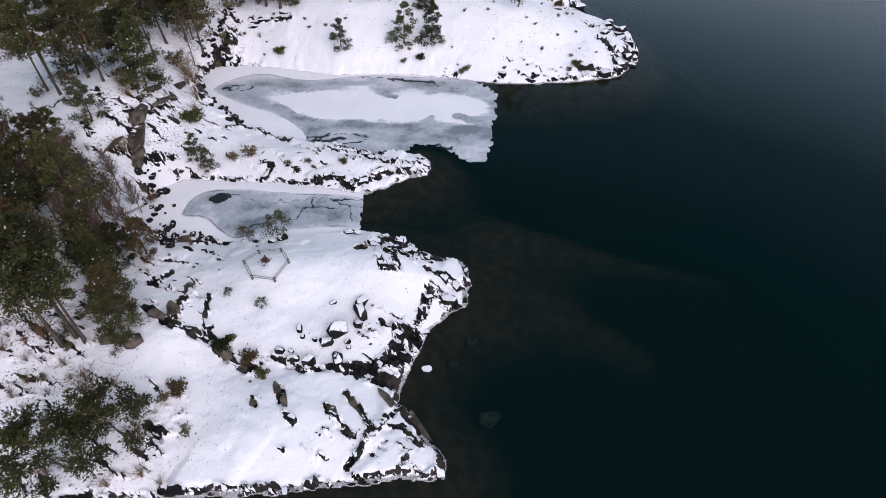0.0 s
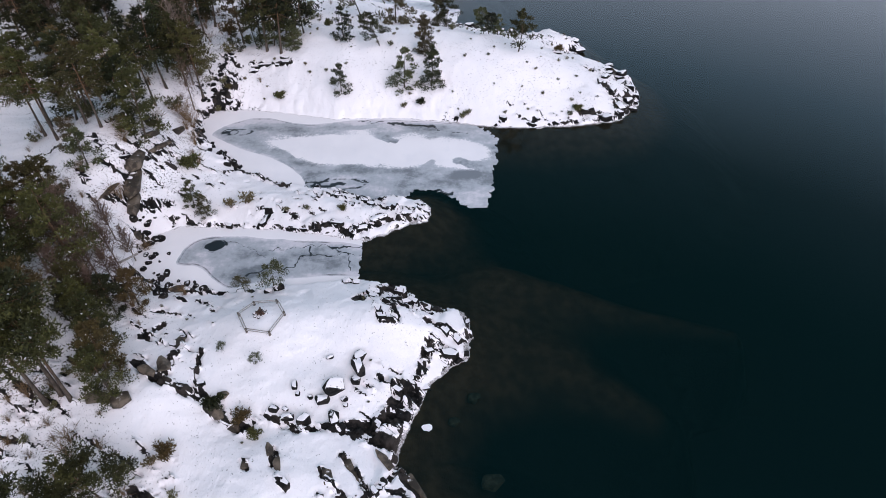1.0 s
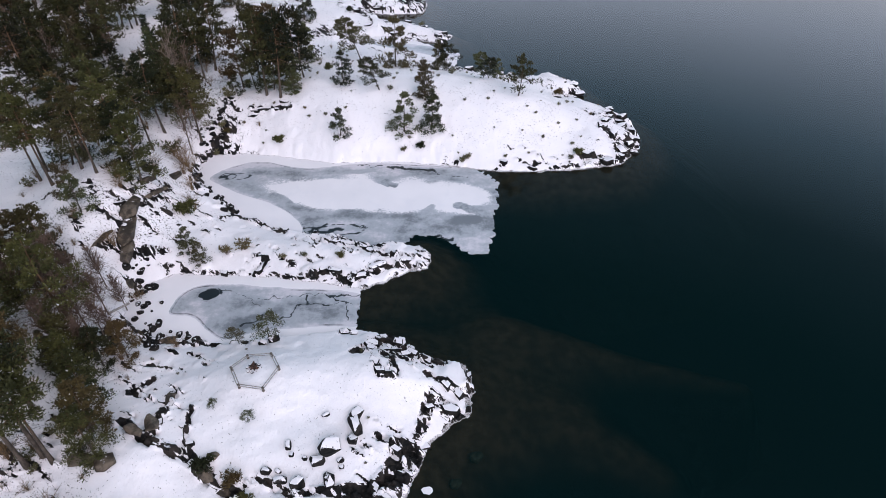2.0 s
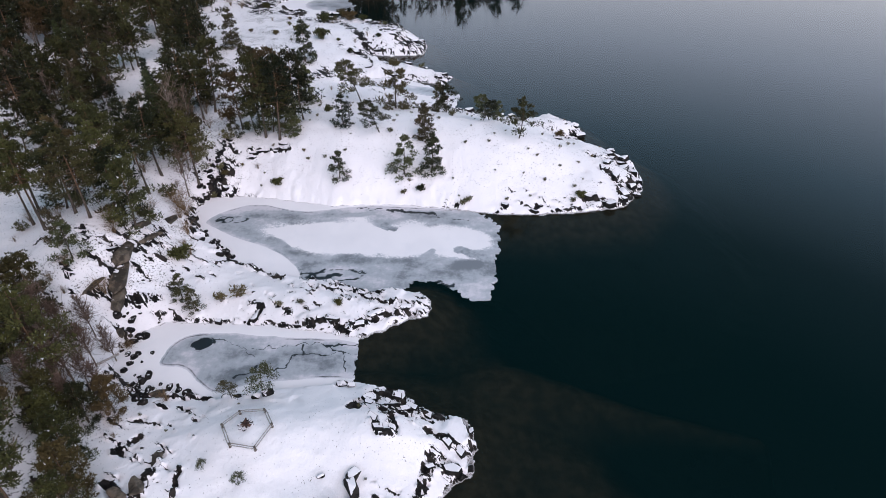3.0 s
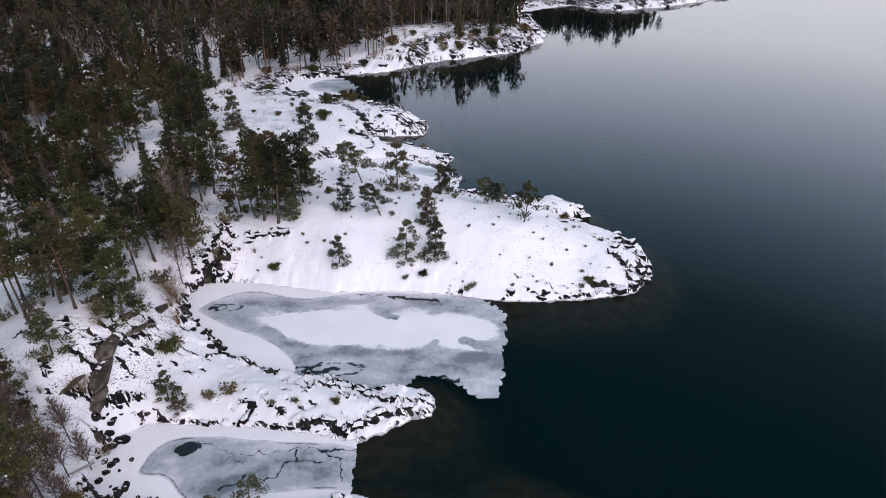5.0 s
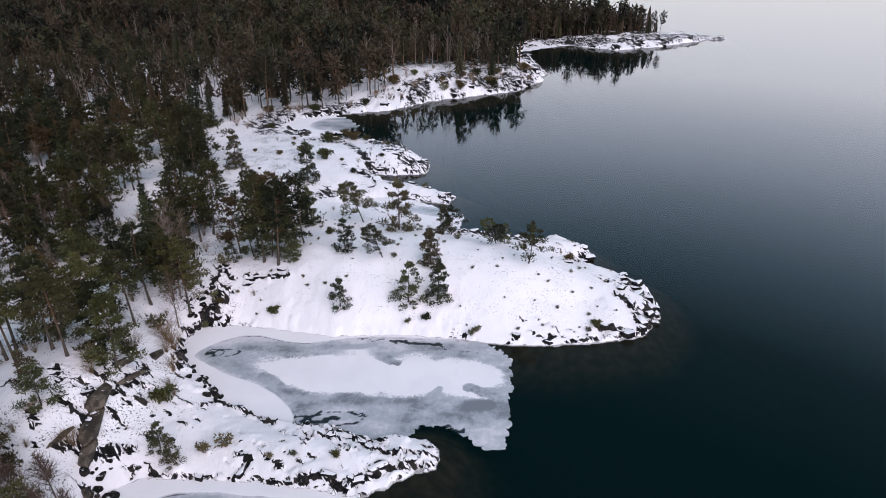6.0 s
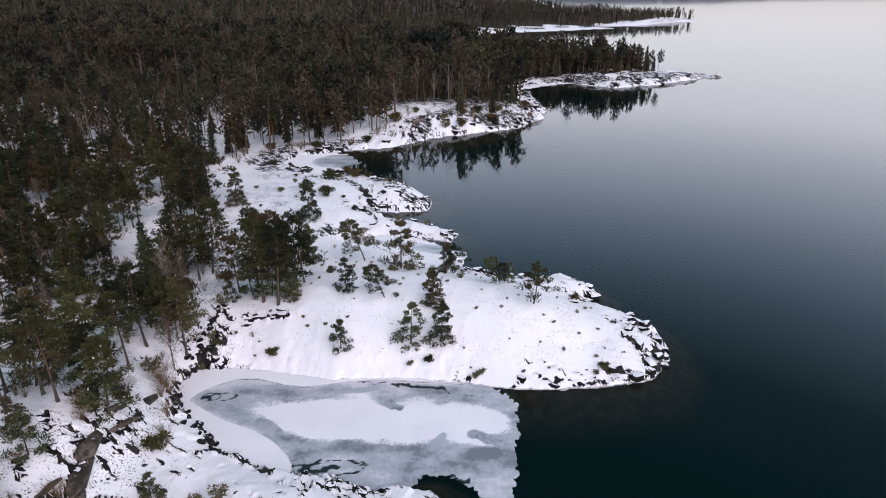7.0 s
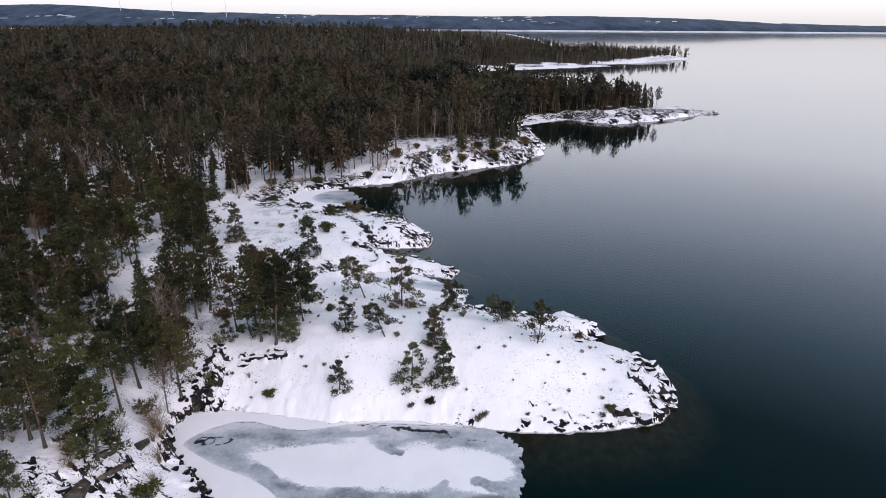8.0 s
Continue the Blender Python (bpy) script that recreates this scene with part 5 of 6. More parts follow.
# the woods beyond: too many to count
def woodland(name, places, kinds, label, foliage, bark=PINE_BARK, lo=0.6, hi=1.2):
    rs = np.random.RandomState(len(places))
    stock = [[(*h.arrays(), np.concatenate(h.s)) for h in k[1]] for k in kinds]
    tall = [k[0] for k in kinds]
    out, own = [Heap(), Heap()], []
    for x, y in places:
        i = rs.randint(len(kinds))
        s = rs.uniform(lo, hi) * (0.7 + 0.65 * float(fbm(np.array(x * 0.02), np.array(y * 0.02), 2, 49))) * (0.7 if y > 700 and x > 60 else 1.2 if 300 < y < 700 else 0.95 if y > 700 else 1.0)
        a = rs.uniform(0, 6.28)
        turn = np.array([[math.cos(a), -math.sin(a), 0], [math.sin(a), math.cos(a), 0], [0, 0, 1]]) * s
        base = np.array([x, y, ground(x, y) - 0.1])
        for heap, (v, f, clump) in zip(out, stock[i]):
            heap.add(v @ turn.T + base, f, clump)
        stand = float(fbm(np.array(x * 0.018), np.array(y * 0.018), 3, 59))
        own.append(np.full(len(stock[i][1][0]), min(max(0.55 * rs.uniform() + 1.6 * (stand - 0.5) + 0.22, 0), 1)))
    root = thing(name, 0, 0, 0, label, "forest", kind="stuff")
    part("trunks", out[0].mesh("trunks"), bark, root)
    part("crowns", mesh_from("crowns", *out[1].arrays(), {"shade": np.concatenate(out[1].s), "tree": np.concatenate(own)}), foliage, root)


def tiered_meshes(seed, h, tiers, sides, wide, bare=0.12, top=1.0):
    """Conifer far off: a stack of ragged skirts on a trunk."""
    rs = np.random.RandomState(seed)
    wood, leaf = Heap(), Heap()
    tube(wood, [(0, 0, -0.5), (0, 0, h * 0.9)], [0.014 * h, 0.02], 3)
    for i in range(tiers):
        k = bare + (0.9 - bare) * i / tiers
        r = wide * h * ((1.02 - k) ** top) * rs.uniform(0.75, 1.2)
        a = np.arange(sides * 2) * math.pi / sides + rs.uniform(0, 6)
        rr = r * np.where(np.arange(sides * 2) % 2, 0.45, 1.0) * rs.uniform(0.7, 1.2, sides * 2)
        rim = np.stack([np.cos(a) * rr, np.sin(a) * rr, k * h - 0.35 * rr + rs.normal(size=sides * 2) * 0.02 * h], -1)
        tip = np.array([[rs.normal() * 0.1, rs.normal() * 0.1, min(h, k * h + (0.95 - bare) * h / tiers * 1.5)]])
        for q in range(sides):      # loose sprays with gaps between them
            leaf.add(np.concatenate([rim[[2 * q - 1, 2 * q, (2 * q + 1) % (2 * sides)]], tip]), [(0, 1, 3), (1, 2, 3)], rs.uniform())
    return wood, leaf


def clumped_meshes(seed, h, clumps, per, size, bare=0.35, wide=0.17, sides=4):
    """Pine far off: loose clumps of needles round the upper trunk."""
    rs = np.random.RandomState(seed)
    wood, leaf = Heap(), Heap()
    sway = rs.normal(size=2) * 0.04 * h
    tube(wood, [(0, 0, -0.5), (sway[0] * 0.3, sway[1] * 0.3, h * 0.5), (sway[0], sway[1], h * 0.95)], [0.015 * h, 0.010 * h, 0.02], sides)
    for i in range(clumps):
        q = (i + rs.uniform(0.2, 0.8)) / clumps
        k = bare + (0.97 - bare) * q
        out = wide * h * (1.1 - q) ** 0.5 * rs.uniform(0.25, 1.0)
        a = i * 2.4 + rs.uniform(-0.5, 0.5)
        c = np.array([sway[0] * k + math.cos(a) * out, sway[1] * k + math.sin(a) * out, k * h])
        tufts(leaf, rs, c, 0.10 * h * rs.uniform(0.7, 1.2), per, size, 0.5, 0.5, 0.28)
    return wood, leaf


mid_kinds = [(12, clumped_meshes(81, 12.5, 11, 10, 1.15)), (13, tiered_meshes(83, 14.0, 9, 7, 0.2)), (12, clumped_meshes(84, 13.5, 12, 10, 1.1, 0.42, 0.15)), (14, clumped_meshes(86, 11.0, 10, 10, 1.1, 0.3, 0.2)), (11, tiered_meshes(88, 10.5, 8, 7, 0.24, 0.2, 0.75)), (12, clumped_meshes(89, 15.0, 13, 9, 1.15, 0.48, 0.14))]
edge_kinds = [(12, clumped_meshes(81, 12.5, 14, 17, 0.72, 0.32, 0.19)), (13, tiered_meshes(83, 14.0, 11, 9, 0.2)), (12, clumped_meshes(84, 13.5, 15, 17, 0.72, 0.38, 0.17)), (14, clumped_meshes(86, 11.0, 13, 17, 0.7, 0.25, 0.22)), (12, clumped_meshes(89, 15.0, 16, 16, 0.72, 0.42, 0.16))]
bare_kinds = [(11, birch_meshes(86, 13.0, 9, 4, False)), (10, birch_meshes(87, 11.0, 9, 3, False))]
rest = order[340:]
mid_places = rest + list(map(tuple, scatter(-330, 140, 185, 430, 5.0, 72, lambda x, y: (woods(x, y) > 0.6) & in_view(x, y) & (fbm(x * 0.06, y * 0.06, 2, 39) + 0.008 * np.minimum(woods(x, y), 40) > 0.37)))) + list(map(tuple, scatter(40, 140, 340, 425, 4.4, 75, lambda x, y: woods(x, y) > -1.5)))
mixed = [(fbm(np.array(x * 0.03), np.array(y * 0.03), 3, 29) > 0.47) and rng.random() < 0.24 for x, y in mid_places]
woodland("near_forest", [q for q, b in zip(mid_places, mixed) if not b and q[1] < 215], edge_kinds, "dark pine and spruce wood above the coves", SHADED_WOOD_NEEDLES)
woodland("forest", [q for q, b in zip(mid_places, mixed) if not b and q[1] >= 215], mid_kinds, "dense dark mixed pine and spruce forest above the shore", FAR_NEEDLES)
woodland("bare_forest", [q for q, b in zip(mid_places, mixed) if b], bare_kinds, "leafless brown trees among the conifers", TWIG, BIRCH_BARK, 0.75, 1.15)
far_kinds = [(15, clumped_meshes(90, 15.0, 7, 6, 1.7, 0.3, 0.13, 3)), (15, tiered_meshes(91, 14.0, 5, 4, 0.20)), (16, clumped_meshes(92, 16.0, 7, 6, 1.7, 0.35, 0.12, 3)), (13, clumped_meshes(93, 13.0, 6, 6, 1.7, 0.25, 0.16, 3)), (15, tiered_meshes(94, 16.0, 5, 4, 0.17))]
far_bare = [(13, birch_meshes(94, 14.0, 5, 2, False)), (12, birch_meshes(95, 12.0, 5, 2, False))]
far_places = list(map(tuple, scatter(-700, 420, 430, 1000, 10.8, 73, lambda x, y: (woods(x, y) > -2) & in_view(x, y)))) + list(map(tuple, scatter(-1900, 360, 1000, 2700, 26.0, 74, lambda x, y: (woods(x, y) > 1) & in_view(x, y)))) + list(map(tuple, scatter(60, 400, 735, 1000, 7.0, 76, lambda x, y: (woods(x, y) > -4) & ((vnoise(x * 0.03, y * 0.03, 12) > 0.25) | (y > 840)))))
far_mixed = [(fbm(np.array(x * 0.012), np.array(y * 0.012), 3, 28) > 0.50) and rng.random() < 0.18 for x, y in far_places]
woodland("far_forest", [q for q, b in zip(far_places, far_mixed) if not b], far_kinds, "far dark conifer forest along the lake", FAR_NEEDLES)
woodland("far_bare_forest", [q for q, b in zip(far_places, far_mixed) if b], far_bare, "grey leafless stands in the far forest", TWIG, BIRCH_BARK, 0.75, 1.15)


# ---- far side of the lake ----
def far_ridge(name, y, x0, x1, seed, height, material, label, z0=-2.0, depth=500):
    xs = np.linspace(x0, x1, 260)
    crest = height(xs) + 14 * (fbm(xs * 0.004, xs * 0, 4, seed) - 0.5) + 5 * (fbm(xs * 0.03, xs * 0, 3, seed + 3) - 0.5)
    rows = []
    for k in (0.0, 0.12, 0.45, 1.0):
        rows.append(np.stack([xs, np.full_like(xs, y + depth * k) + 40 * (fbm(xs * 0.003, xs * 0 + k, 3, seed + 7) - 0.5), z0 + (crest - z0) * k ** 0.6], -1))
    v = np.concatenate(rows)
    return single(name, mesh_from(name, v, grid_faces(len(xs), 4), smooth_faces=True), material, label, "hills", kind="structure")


far_ridge("backdrop", 3600, -3300, 3300, 5, lambda x: 82 + 46 * np.exp(-((x + 2500) / 800) ** 2) - 44 * smooth(x, 1200, 2700), FAR_WOODS, "distant haze-blue wooded hills across the lake")
shore = mesh_from("shore_snow", [(x, 3592 + 30 * (vnoise(np.array(x * 0.01), np.array(0.0), 3) - 0.5), z) for z in (0.0, 5.0) for x in range(-200, 3300, 25)], grid_faces(140, 2))
single("shore_snow", shore, FAR_FIELD, "thin white snowy shoreline far across the lake", "shore", kind="structure")

rs_f = np.random.RandomState(8)
for x, z, wide, tall in [(-760, 66, 150, 5), (-330, 62, 120, 5), (-90, 70, 90, 3), (330, 66, 210, 5), (420, 52, 230, 5), (1260, 52, 150, 5), (640, 44, 90, 3), (-2050, 60, 260, 5), (-1500, 52, 240, 4), (-2450, 52, 200, 5)]:
    heap = Heap()
    for _ in range(7):
        sx, w, h = x + rs_f.normal() * wide * 0.35, wide * rs_f.uniform(0.05, 0.22), tall * rs_f.uniform(0.3, 0.9)
        sz = z + rs_f.normal() * tall * 0.7
        heap.add([(sx - w * 0.5, 3585, sz - h * 0.5), (sx + w * 0.4, 3585, sz - h * 0.35), (sx + w * 0.5, 3592, sz + h * 0.3), (sx - w * 0.1, 3592, sz + h * 0.5), (sx - w * 0.45, 3592, sz + h * 0.2)], [(0, 1, 2), (0, 2, 3), (0, 3, 4)])
    single("snow_field", heap.mesh("snow_field"), FAR_FIELD, "pale scraps of snowy field on the far hillside", "field", "far fields", "structure")
MAST = make_plain("mast_metal", (0.55, 0.55, 0.58), (0.7, 0.7, 0.72), 1.0)
for x, z in ((-1770, 150), (-1480, 128), (-1180, 122)):
    heap = Heap()
    tube(heap, [(0, 0, -60), (0, 0, 60)], [1.6, 0.7], 4)
    mast = thing("radio_mast", x, 3700, z, "thin radio mast on the far ridge", "mast", "far masts")
    part("pole", heap.mesh("pole"), MAST, mast)


# ---- rocks ----
def rock_mesh(seed, points=26, flat=0.7):
    rs = np.random.RandomState(seed)
    bm = bmesh.new()
    for _ in range(points):
        d = rs.normal(size=3)
        d /= np.linalg.norm(d)
        d = np.sign(d) * np.abs(d) ** 0.65       # blocky
        bm.verts.new((d[0] * 0.5, d[1] * 0.5, d[2] * 0.5 * flat))
    hull = bmesh.ops.convex_hull(bm, input=bm.verts)
    bmesh.ops.delete(bm, geom=[e for e in hull["geom_interior"] if isinstance(e, bmesh.types.BMVert)], context="VERTS")
    bmesh.ops.bevel(bm, geom=bm.edges[:], offset=0.02, segments=1, affect="EDGES")
    me = bpy.data.meshes.new("boulder")
    bm.to_mesh(me)
    bm.free()
    return me


ROCK_SHAPES = [rock_mesh(s, 18 + s % 3 * 6, 0.55 + 0.12 * (s % 4)) for s in range(101, 109)]
for me in ROCK_SHAPES:
    me.materials.append(ROCK)
STONE_SHAPES = [rock_mesh(s, 16 + s % 3 * 5, 0.6 + 0.1 * (s % 4)) for s in range(151, 157)]
for me in STONE_SHAPES:
    me.materials.append(STONE)
SLAB_SHAPES = [rock_mesh(s, 13, 0.6) for s in range(121, 127)]
for me in SLAB_SHAPES:
    me.materials.append(MOSSY)


def lay_rock(shapes, x, y, sx, sy, sz, turn, label, group, sink=0.2, name="boulder"):
    ob = new(name, shapes[int(abs(x * 7 + y * 3)) % len(shapes)])
    ob.matrix_basis = Matrix.Translation((x, y, max(ground(x, y), 0.0) + sz * (0.36 - sink))) @ Matrix.Rotation(radians(turn), 4, "Z") @ Matrix.Rotation(0.12 * math.sin(x * 5), 4, "X") @ Matrix.Diagonal((sx, sy, sz, 1))
    return tagged(ob, label, "rock", group)


# the large loose blocks on the first cape: x, y, length, width, height, turn
BLOCKS_A = [(-9.6, 34.5, 1.9, 1.5, 1.5, 20), (-7.6, 36.8, 1.0, 1.9, 1.3, 25), (-7.6, 37.9, 1.5, 1.0, 1.0, 60), (-10.6, 33.4, 1.3, 0.9, 0.7, 10), (-8.6, 33.5, 0.6, 0.5, 0.5, 40), (-8.5, 33.0, 0.5, 0.4, 0.4, 0), (-7.7, 35.4, 0.8, 0.9, 0.9, 70), (-10.4, 37.7, 0.7, 0.4, 0.4, 30), (-11.7, 33.6, 0.5, 0.35, 0.35, 0), (-13.3, 34.7, 0.5, 1.0, 0.6, 10)]
BLOCKS_B = [(-12.9, 33.9, 0.4, 0.5, 0.4, 0), (-13.9, 32.6, 0.4, 0.6, 0.4, 50), (-12.0, 31.5, 1.3, 1.0, 0.9, 40), (-13.6, 31.8, 1.1, 0.7, 0.7, 10), (-9.4, 31.8, 0.9, 1.4, 0.9, 10), (-14.9, 32.6, 0.9, 0.6, 0.6, 0), (-18.6, 47.7, 0.9, 0.7, 0.8, 0), (-17.4, 47.8, 1.1, 0.8, 0.9, 30), (-10.3, 50.0, 1.2, 0.8, 0.8, 0), (-9.2, 49.6, 0.9, 0.7, 0.6, 0)]
for x, y, sx, sy, sz, a in BLOCKS_A + BLOCKS_B:
    lay_rock(ROCK_SHAPES, x, y, sx * 1.15, sy * 1.15, sz * 1.5, a, "dark angular boulder capped with snow", "boulders on the first cape")
# bare mossy slabs
SLABS_GULLY = [(-38.0, 66.0, 1.7, 4.4, 2.0, 4), (-37.7, 63.2, 1.6, 5.6, 1.8, 10), (-37.2, 60.6, 1.5, 5.0, 1.6, 12), (-39.9, 60.6, 0.8, 3.0, 0.9, -38), (-37.0, 70.0, 0.9, 3.4, 1.0, -48), (-38.6, 72.6, 1.1, 2.6, 1.1, -40), (-36.6, 76.4, 1.2, 2.2, 1.0, -30), (-40.0, 75.4, 1.3, 1.6, 1.4, 0), (-36.4, 57.0, 1.0, 1.6, 1.0, 15)]
SLABS_CAPE = [(-28.6, 48.3, 2.3, 1.2, 1.0, 5), (-25.5, 36.2, 1.1, 2.0, 0.9, 20), (-26.7, 35.4, 1.8, 0.8, 0.8, -25), (-25.3, 39.2, 0.8, 2.0, 0.8, -10), (-30.0, 32.7, 2.4, 1.2, 1.0, 10), (-28.0, 32.4, 1.5, 1.6, 1.0, 30), (-20.0, 32.2, 1.2, 1.8, 0.8, 30), (-18.2, 31.0, 1.4, 1.0, 0.7, 0), (-19.7, 33.7, 1.0, 0.7, 0.6, 0)]
SLABS_SOUTH = [(-13.5, 27.0, 0.8, 1.8, 0.5, 20), (-14.5, 28.6, 0.7, 1.5, 0.5, 0), (-16.3, 27.3, 0.7, 1.2, 0.45, 10), (-9.2, 26.2, 0.9, 1.9, 0.5, 30), (-7.3, 26.9, 0.7, 2.8, 0.6, 32), (-1.7, 25.7, 0.9, 4.4, 0.8, 38), (-4.6, 28.0, 0.8, 2.6, 0.7, 30)]
for x, y, sx, sy, sz, a in SLABS_GULLY + SLABS_CAPE + [(x, y, sx * 0.85, sy * 0.85, sz * 0.7, a + 14 * math.sin(x * 9)) for x, y, sx, sy, sz, a in SLABS_SOUTH]:
    lay_rock(SLAB_SHAPES, x, y, sx * 1.2, sy * 1.2, sz * 1.3, a, "bare grey-brown mossy rock slab amid snow", "bare rock slabs", name="rock_slab")
# stones fallen along the coves
rs_st = np.random.RandomState(77)
for (ax, ay, bx, by, wide, count) in [(-36.5, 61.0, -33.8, 52.0, 1.6, 26), (-33.5, 51.0, -25.5, 48.8, 0.9, 18), (-36.0, 87.5, -34.6, 96.5, 1.6, 34), (-34.6, 79.0, -28.0, 71.5, 0.8, 18), (-31.5, 46.0, -29.5, 50.0, 0.9, 8)]:
    for _ in range(count):
        k = rs_st.uniform()
        x, y = ax + (bx - ax) * k + rs_st.normal() * wide * 0.6, ay + (by - ay) * k + rs_st.normal() * wide * 0.6
        s = rs_st.uniform(0.35, 1.1)
        lay_rock(STONE_SHAPES, x, y, s * rs_st.uniform(0.8, 1.5), s * rs_st.uniform(0.7, 1.1), s * 0.8, rs_st.uniform(0, 180), "dark fallen stone dusted with snow by the cove", "stones along the coves", name="stone")


# ---- fire place ----
def log_mesh(length, radius, seed):
    rs = np.random.RandomState(seed)
    heap = Heap()
    t = np.linspace(-0.5, 0.5, 5)
    tube(heap, np.stack([t * length, rs.normal(size=5) * 0.015, rs.normal(size=5) * 0.01], -1), radius * rs.uniform(0.92, 1.06, 5), 8)
    for end in (0, 4):
        heap.add(np.concatenate([heap.v[0][end * 8:end * 8 + 8], heap.v[0][end * 8:end * 8 + 8].mean(0, keepdims=True)]), [(i, (i + 1) % 8, 8) if end else ((i + 1) % 8, i, 8) for i in range(8)])
    return heap.mesh("log")


OLD_POST = make_plain("old_dark_posts", (0.06, 0.05, 0.043), (0.17, 0.15, 0.13), 5.0)
HEX = (-17.8, 42.2)
hex_z = ground(*HEX)
bench = thing("log_bench", HEX[0], HEX[1], hex_z, "six-sided ring of weathered log benches in snow", "bench")
corners = [(-15.27, 41.91), (-16.53, 44.05), (-18.97, 44.15), (-20.04, 42.3), (-18.68, 40.05), (-16.34, 39.66)]
seat_mesh, post_mesh = log_mesh(2.45, 0.045, 3), log_mesh(0.6, 0.12, 4)
for (ax, ay), (bx, by) in zip(corners, corners[1:] + corners[:1]):
    za, zb = ground(ax, ay), ground(bx, by)
    mid = Vector(((ax + bx) / 2, (ay + by) / 2, (za + zb) / 2 + 0.42))
    way = Vector((bx - ax, by - ay, zb - za))
    across = way.cross(Vector((0, 0, 1))).normalized()
    for side in (-0.1, 0.1):
        ob = part("seat_log", seat_mesh, LOG_WOOD, bench)
        ob.matrix_basis = Matrix.Translation(mid + across * side - bench.location) @ way.to_track_quat("X", "Z").to_matrix().to_4x4() @ Matrix.Diagonal((way.length / 2.5, 1, 1, 1))
    post = part("post", post_mesh, OLD_POST, bench)
    post.matrix_basis = Matrix.Translation(Vector((ax, ay, za + 0.25)) - bench.location) @ Matrix.Rotation(radians(90), 4, "Y")
pit = thing("fire_pit", HEX[0], HEX[1], hex_z, "charred fire pit with brown logs and stones in snow", "fire pit")
for i in range(9):
    a = i * 0.7
    ob = part("fire_log", log_mesh(0.75, 0.075, 200 + i), CHAR, pit)
    ob.matrix_basis = Matrix.Translation((0.18 * math.cos(a * 2.3), 0.18 * math.sin(a * 1.7), 0.08 + 0.035 * i)) @ Matrix.Rotation(a, 4, "Z") @ Matrix.Rotation(0.35 * math.sin(i * 2.1), 4, "Y")
for i in range(8):
    a = i * math.tau / 8
    ob = part("hearth_stone", ROCK_SHAPES[i], ROCK, pit)
    ob.matrix_basis = Matrix.Translation((0.62 * math.cos(a), 0.55 * math.sin(a), 0.04)) @ Matrix.Diagonal((0.32, 0.26, 0.26, 1))


# stones under the water, a fallen trunk by the cove
SUNKEN = rock_mesh(140, 22, 0.7)
SUNKEN.materials.append(make_plain("drowned_stone", (0.03, 0.03, 0.022), (0.085, 0.075, 0.055), 2.0))
for x, y, sx, sy, sz, top in [(4.9, 27.0, 2.2, 1.6, 1.4, -0.55), (1.6, 32.8, 1.2, 1.0, 0.9, -0.5), (3.6, 35.5, 1.4, 1.2, 1.0, -0.6)]:
    ob = new("sunken_stone", SUNKEN)
    ob.matrix_basis = Matrix.Translation((x, y, top - sz * 0.5)) @ Matrix.Diagonal((sx, sy, sz, 1))
    tagged(ob, "pale stone lying under shallow water", "rock", "sunken stones")
fallen = log_mesh(3.4, 0.13, 9)
fallen.materials.append(LOG_WOOD)
ob = tagged(new("fallen_log", fallen), "pale fallen trunk lying beside the frozen cove", "log")
ob.matrix_basis = Matrix.Translation((-36.2, 52.4, ground(-36.2, 52.4) + 0.25)) @ Matrix.Rotation(radians(35), 4, "Z") @ Matrix.Rotation(radians(-6), 4, "Y")

# blocks of the broken capes
TIP_EAST = [(28.2, 90.5, 2.6, 1.4, 1.6, 70), (28.9, 87.4, 1.5, 2.8, 1.5, 10), (30.4, 94.0, 2.4, 1.6, 1.3, 60), (31.2, 97.2, 2.0, 1.5, 1.2, 40), (30.6, 89.0, 1.8, 1.3, 1.2, 20), (31.6, 91.2, 1.4, 1.6, 1.1, 0), (27.4, 93.6, 1.6, 1.2, 1.2, 50), (29.6, 99.8, 1.8, 1.2, 0.9, 30), (31.4, 88.0, 1.3, 1.0, 1.0, 0), (26.2, 108.4, 2.4, 1.6, 1.5, 20), (24.8, 107.0, 1.8, 1.2, 1.1, 0), (25.4, 110.5, 1.6, 1.8, 1.2, 60)]
RIMS = [(-9.6, 58.6, 3.0, 0.9, 1.0, 24), (-7.4, 60.1, 2.6, 1.0, 1.0, 30), (-12.4, 58.9, 2.2, 0.8, 0.8, -22), (-4.0, 61.4, 1.8, 0.9, 0.9, 10), (-9.4, 64.4, 1.8, 0.9, 0.8, -50), (-21.6, 60.4, 0.8, 2.6, 0.9, -15), (6.2, 116.6, 2.2, 1.4, 1.2, 20), (9.0, 116.0, 1.8, 1.3, 1.1, 50), (11.8, 115.2, 2.0, 1.2, 1.0, 0), (14.2, 115.4, 1.4, 1.0, 0.9, 30), (-27.6, 95.0, 3.4, 1.0, 0.9, 10), (-25.0, 95.6, 2.0, 0.8, 0.8, -8), (-29.8, 93.6, 1.8, 0.8, 0.7, 30)]
for x, y, sx, sy, sz, a in TIP_EAST + RIMS:
    lay_rock(ROCK_SHAPES, x, y, sx, sy, sz, a, "black fractured rock block on the cape with snow on top", "rock blocks of the capes", name="rock_block")


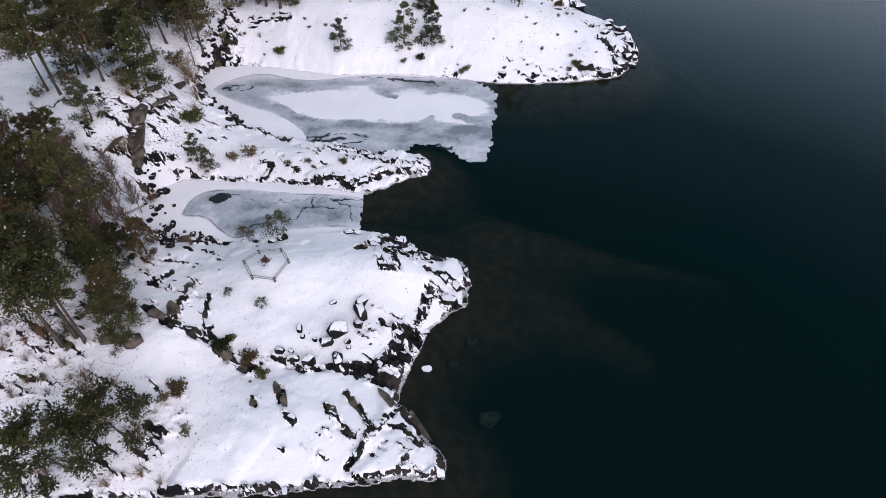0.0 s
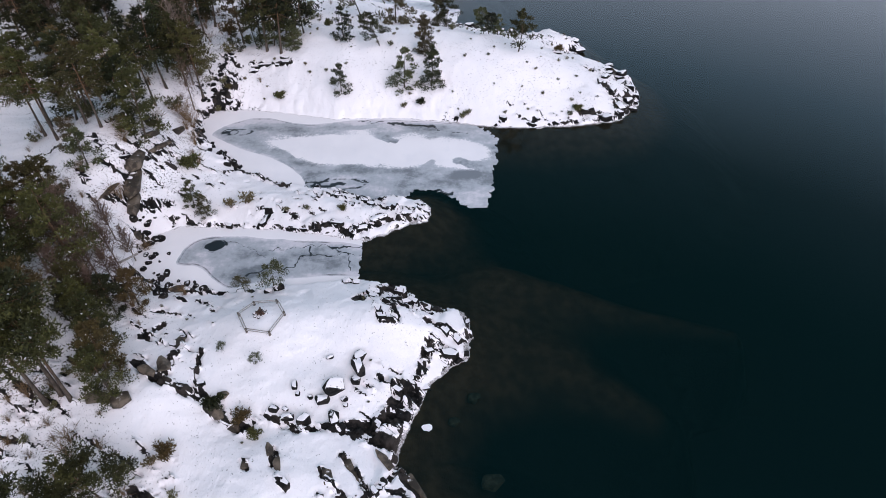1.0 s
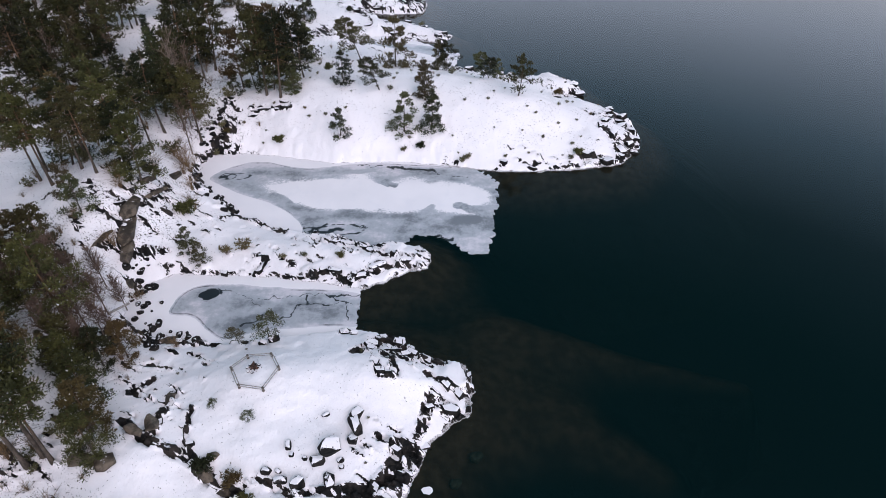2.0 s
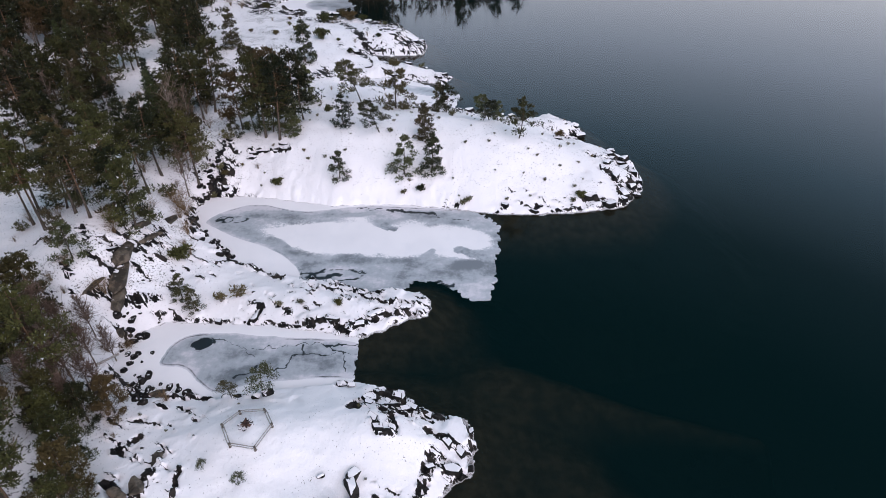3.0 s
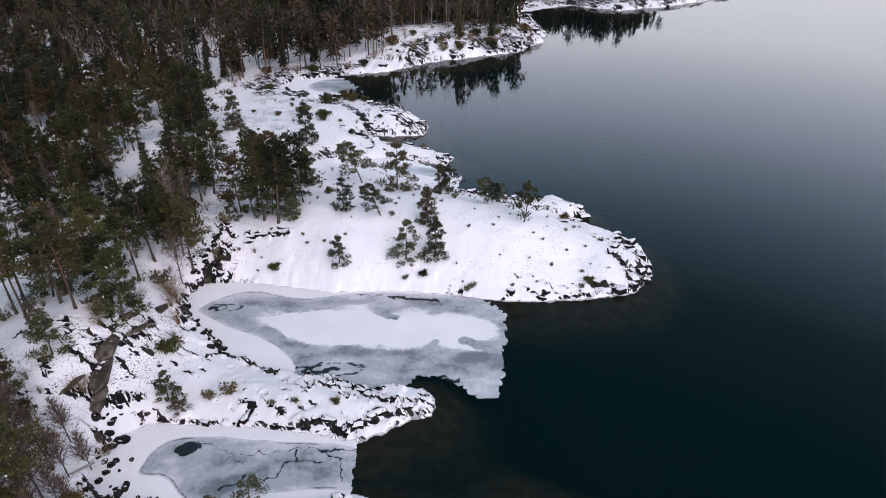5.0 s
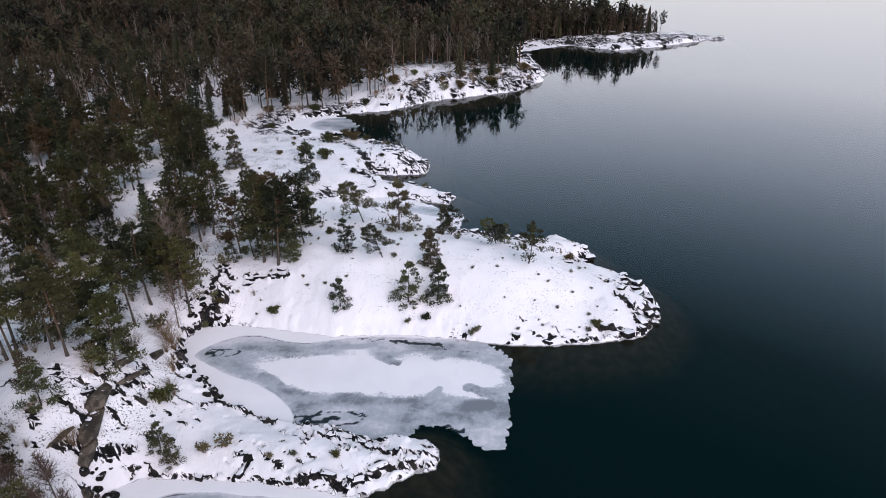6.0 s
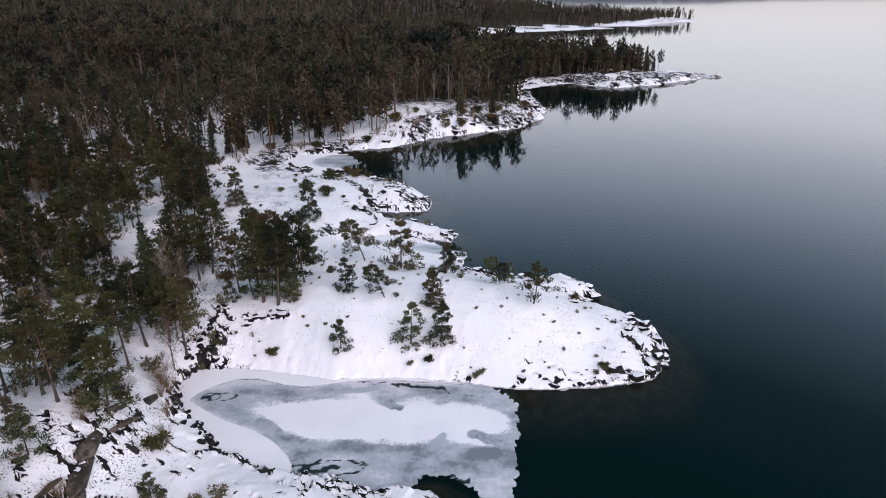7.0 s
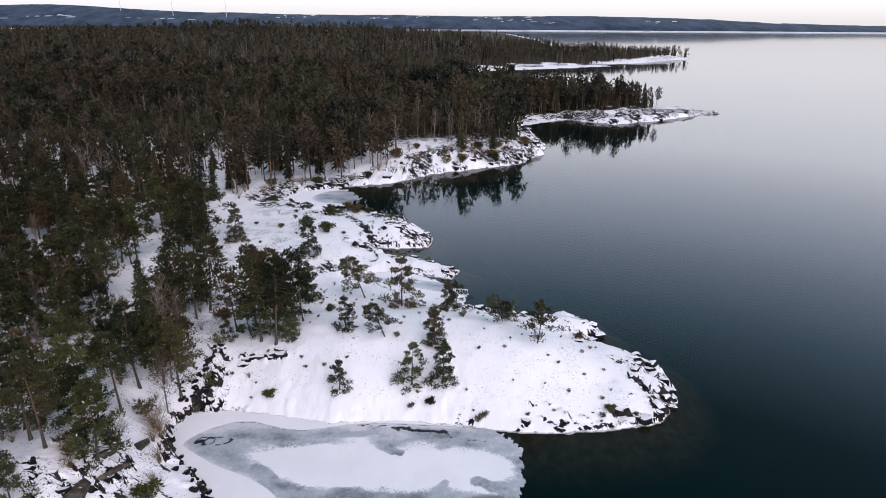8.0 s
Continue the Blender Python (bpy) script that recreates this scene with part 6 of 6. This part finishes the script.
# split ledges: angular blocks with flat snowy tops and dark joints between them
def ledge_mesh(seed):
    rs = np.random.RandomState(seed)
    n = rs.randint(4, 7)
    a = np.arange(n) * math.tau / n + rs.uniform(-0.35, 0.35, n) + rs.uniform(0, 6)
    r = rs.uniform(0.38, 0.56, n)
    tilt = rs.normal(size=2) * 0.16
    rings = []
    for grow, z in ((1.12, -0.9), (1.0, -0.04), (0.9, 0.02)):
        px, py = np.cos(a) * r * grow, np.sin(a) * r * grow
        rings.append(np.stack([px, py, z + (px * tilt[0] + py * tilt[1]) * (z > -0.5)], -1))
    bm = bmesh.new()
    vs = [[bm.verts.new(p) for p in ring] for ring in rings]
    for lo, hi in zip(vs, vs[1:]):
        for i in range(n):
            bm.faces.new((lo[i], lo[(i + 1) % n], hi[(i + 1) % n], hi[i]))
    bm.faces.new(vs[-1])
    me = bpy.data.meshes.new("ledge_block")
    bm.to_mesh(me)
    bm.free()
    me.materials.append(ROCK)
    return me


LEDGES = [ledge_mesh(s) for s in range(301, 313)]
rs_l = np.random.RandomState(31)
for rows, gap, lo, hi, rise in ((ROCK_NE, 1.1, 0.6, 1.4, 0.22), (ROCK_EAST, 4.0, 0.6, 1.4, 0.2), (ROCK_MID, 3.0, 0.35, 0.9, 0.15), (ROCK_SOUTH, 3.4, 0.35, 0.9, 0.12), (ROCK_CAPE_2, 5.0, 0.5, 1.3, 0.18), (ROCK_CAPE_3, 2.4, 0.8, 1.7, 0.3), (ROCK_GORGE, 2.0, 0.5, 1.2, 0.25)):
    for ax, ay, bx, by, r in rows:
        if ay > 125 or math.hypot(bx - ax, by - ay) > 14:
            continue
        for _ in range(max(1, round(math.hypot(bx - ax, by - ay) * max(r, 0.45) / 0.6 / gap))):
            k = rs_l.uniform()
            x, y = ax + (bx - ax) * k + rs_l.normal() * r * 0.55, ay + (by - ay) * k + rs_l.normal() * r * 0.55
            z = ground(x, y)
            if z < 0.05:
                continue
            s = rs_l.uniform(lo, hi)
            ob = new("ledge_block", LEDGES[rs_l.randint(len(LEDGES))])
            ob.matrix_basis = Matrix.Translation((x, y, z + rise * rs_l.uniform(0.2, 1.0))) @ Matrix.Rotation(radians(-28 + rs_l.normal() * 28), 4, "Z") @ Matrix.Diagonal((s * 1.35, s * 0.8, 0.8, 1))
            tagged(ob, "black split rock ledge with a flat snowy top", "rock", "split ledges of the capes")

# broken shores of the inlets and of the far capes
SHORES = INLETS + NORTH[:14]
heap = Heap()
LEDGE_ARRAYS = [(np.array([v.co[:] for v in me.vertices]), [(p.vertices[0], p.vertices[i], p.vertices[i + 1]) for p in me.polygons for i in range(1, len(p.vertices) - 1)]) for me in LEDGES]
for (ax, ay), (bx, by) in zip(SHORES, SHORES[1:]):
    span = math.hypot(bx - ax, by - ay)
    big = 1.0 if ay < 200 else 1.6
    for _ in range(max(1, round(span / (3.2 * big)))):
        k, inward = rs_l.uniform(), abs(rs_l.normal()) * 2.6 * big + 0.4
        x, y = ax + (bx - ax) * k - (by - ay) / span * inward, ay + (by - ay) * k + (bx - ax) / span * inward
        z = ground(x, y)
        if z < 0.1:
            continue
        s = rs_l.uniform(0.6, 1.9) * big
        a = radians(-28 + rs_l.normal() * 28)
        verts, tris = LEDGE_ARRAYS[rs_l.randint(len(LEDGES))]
        turn = np.array([[math.cos(a), -math.sin(a), 0], [math.sin(a), math.cos(a), 0], [0, 0, 1]])
        heap.add((verts * np.array([s * 1.4, s * 0.8, 1.1 * big])) @ turn.T + np.array([x, y, z + 0.4 * big * rs_l.uniform(0.1, 1.0)]), tris)
far_rocks = thing("shore_rocks", 0, 0, 0, "dark split rocks with snowy tops along the far shore", "rocks", kind="stuff")
part("rock", heap.mesh("rock"), ROCK, far_rocks)
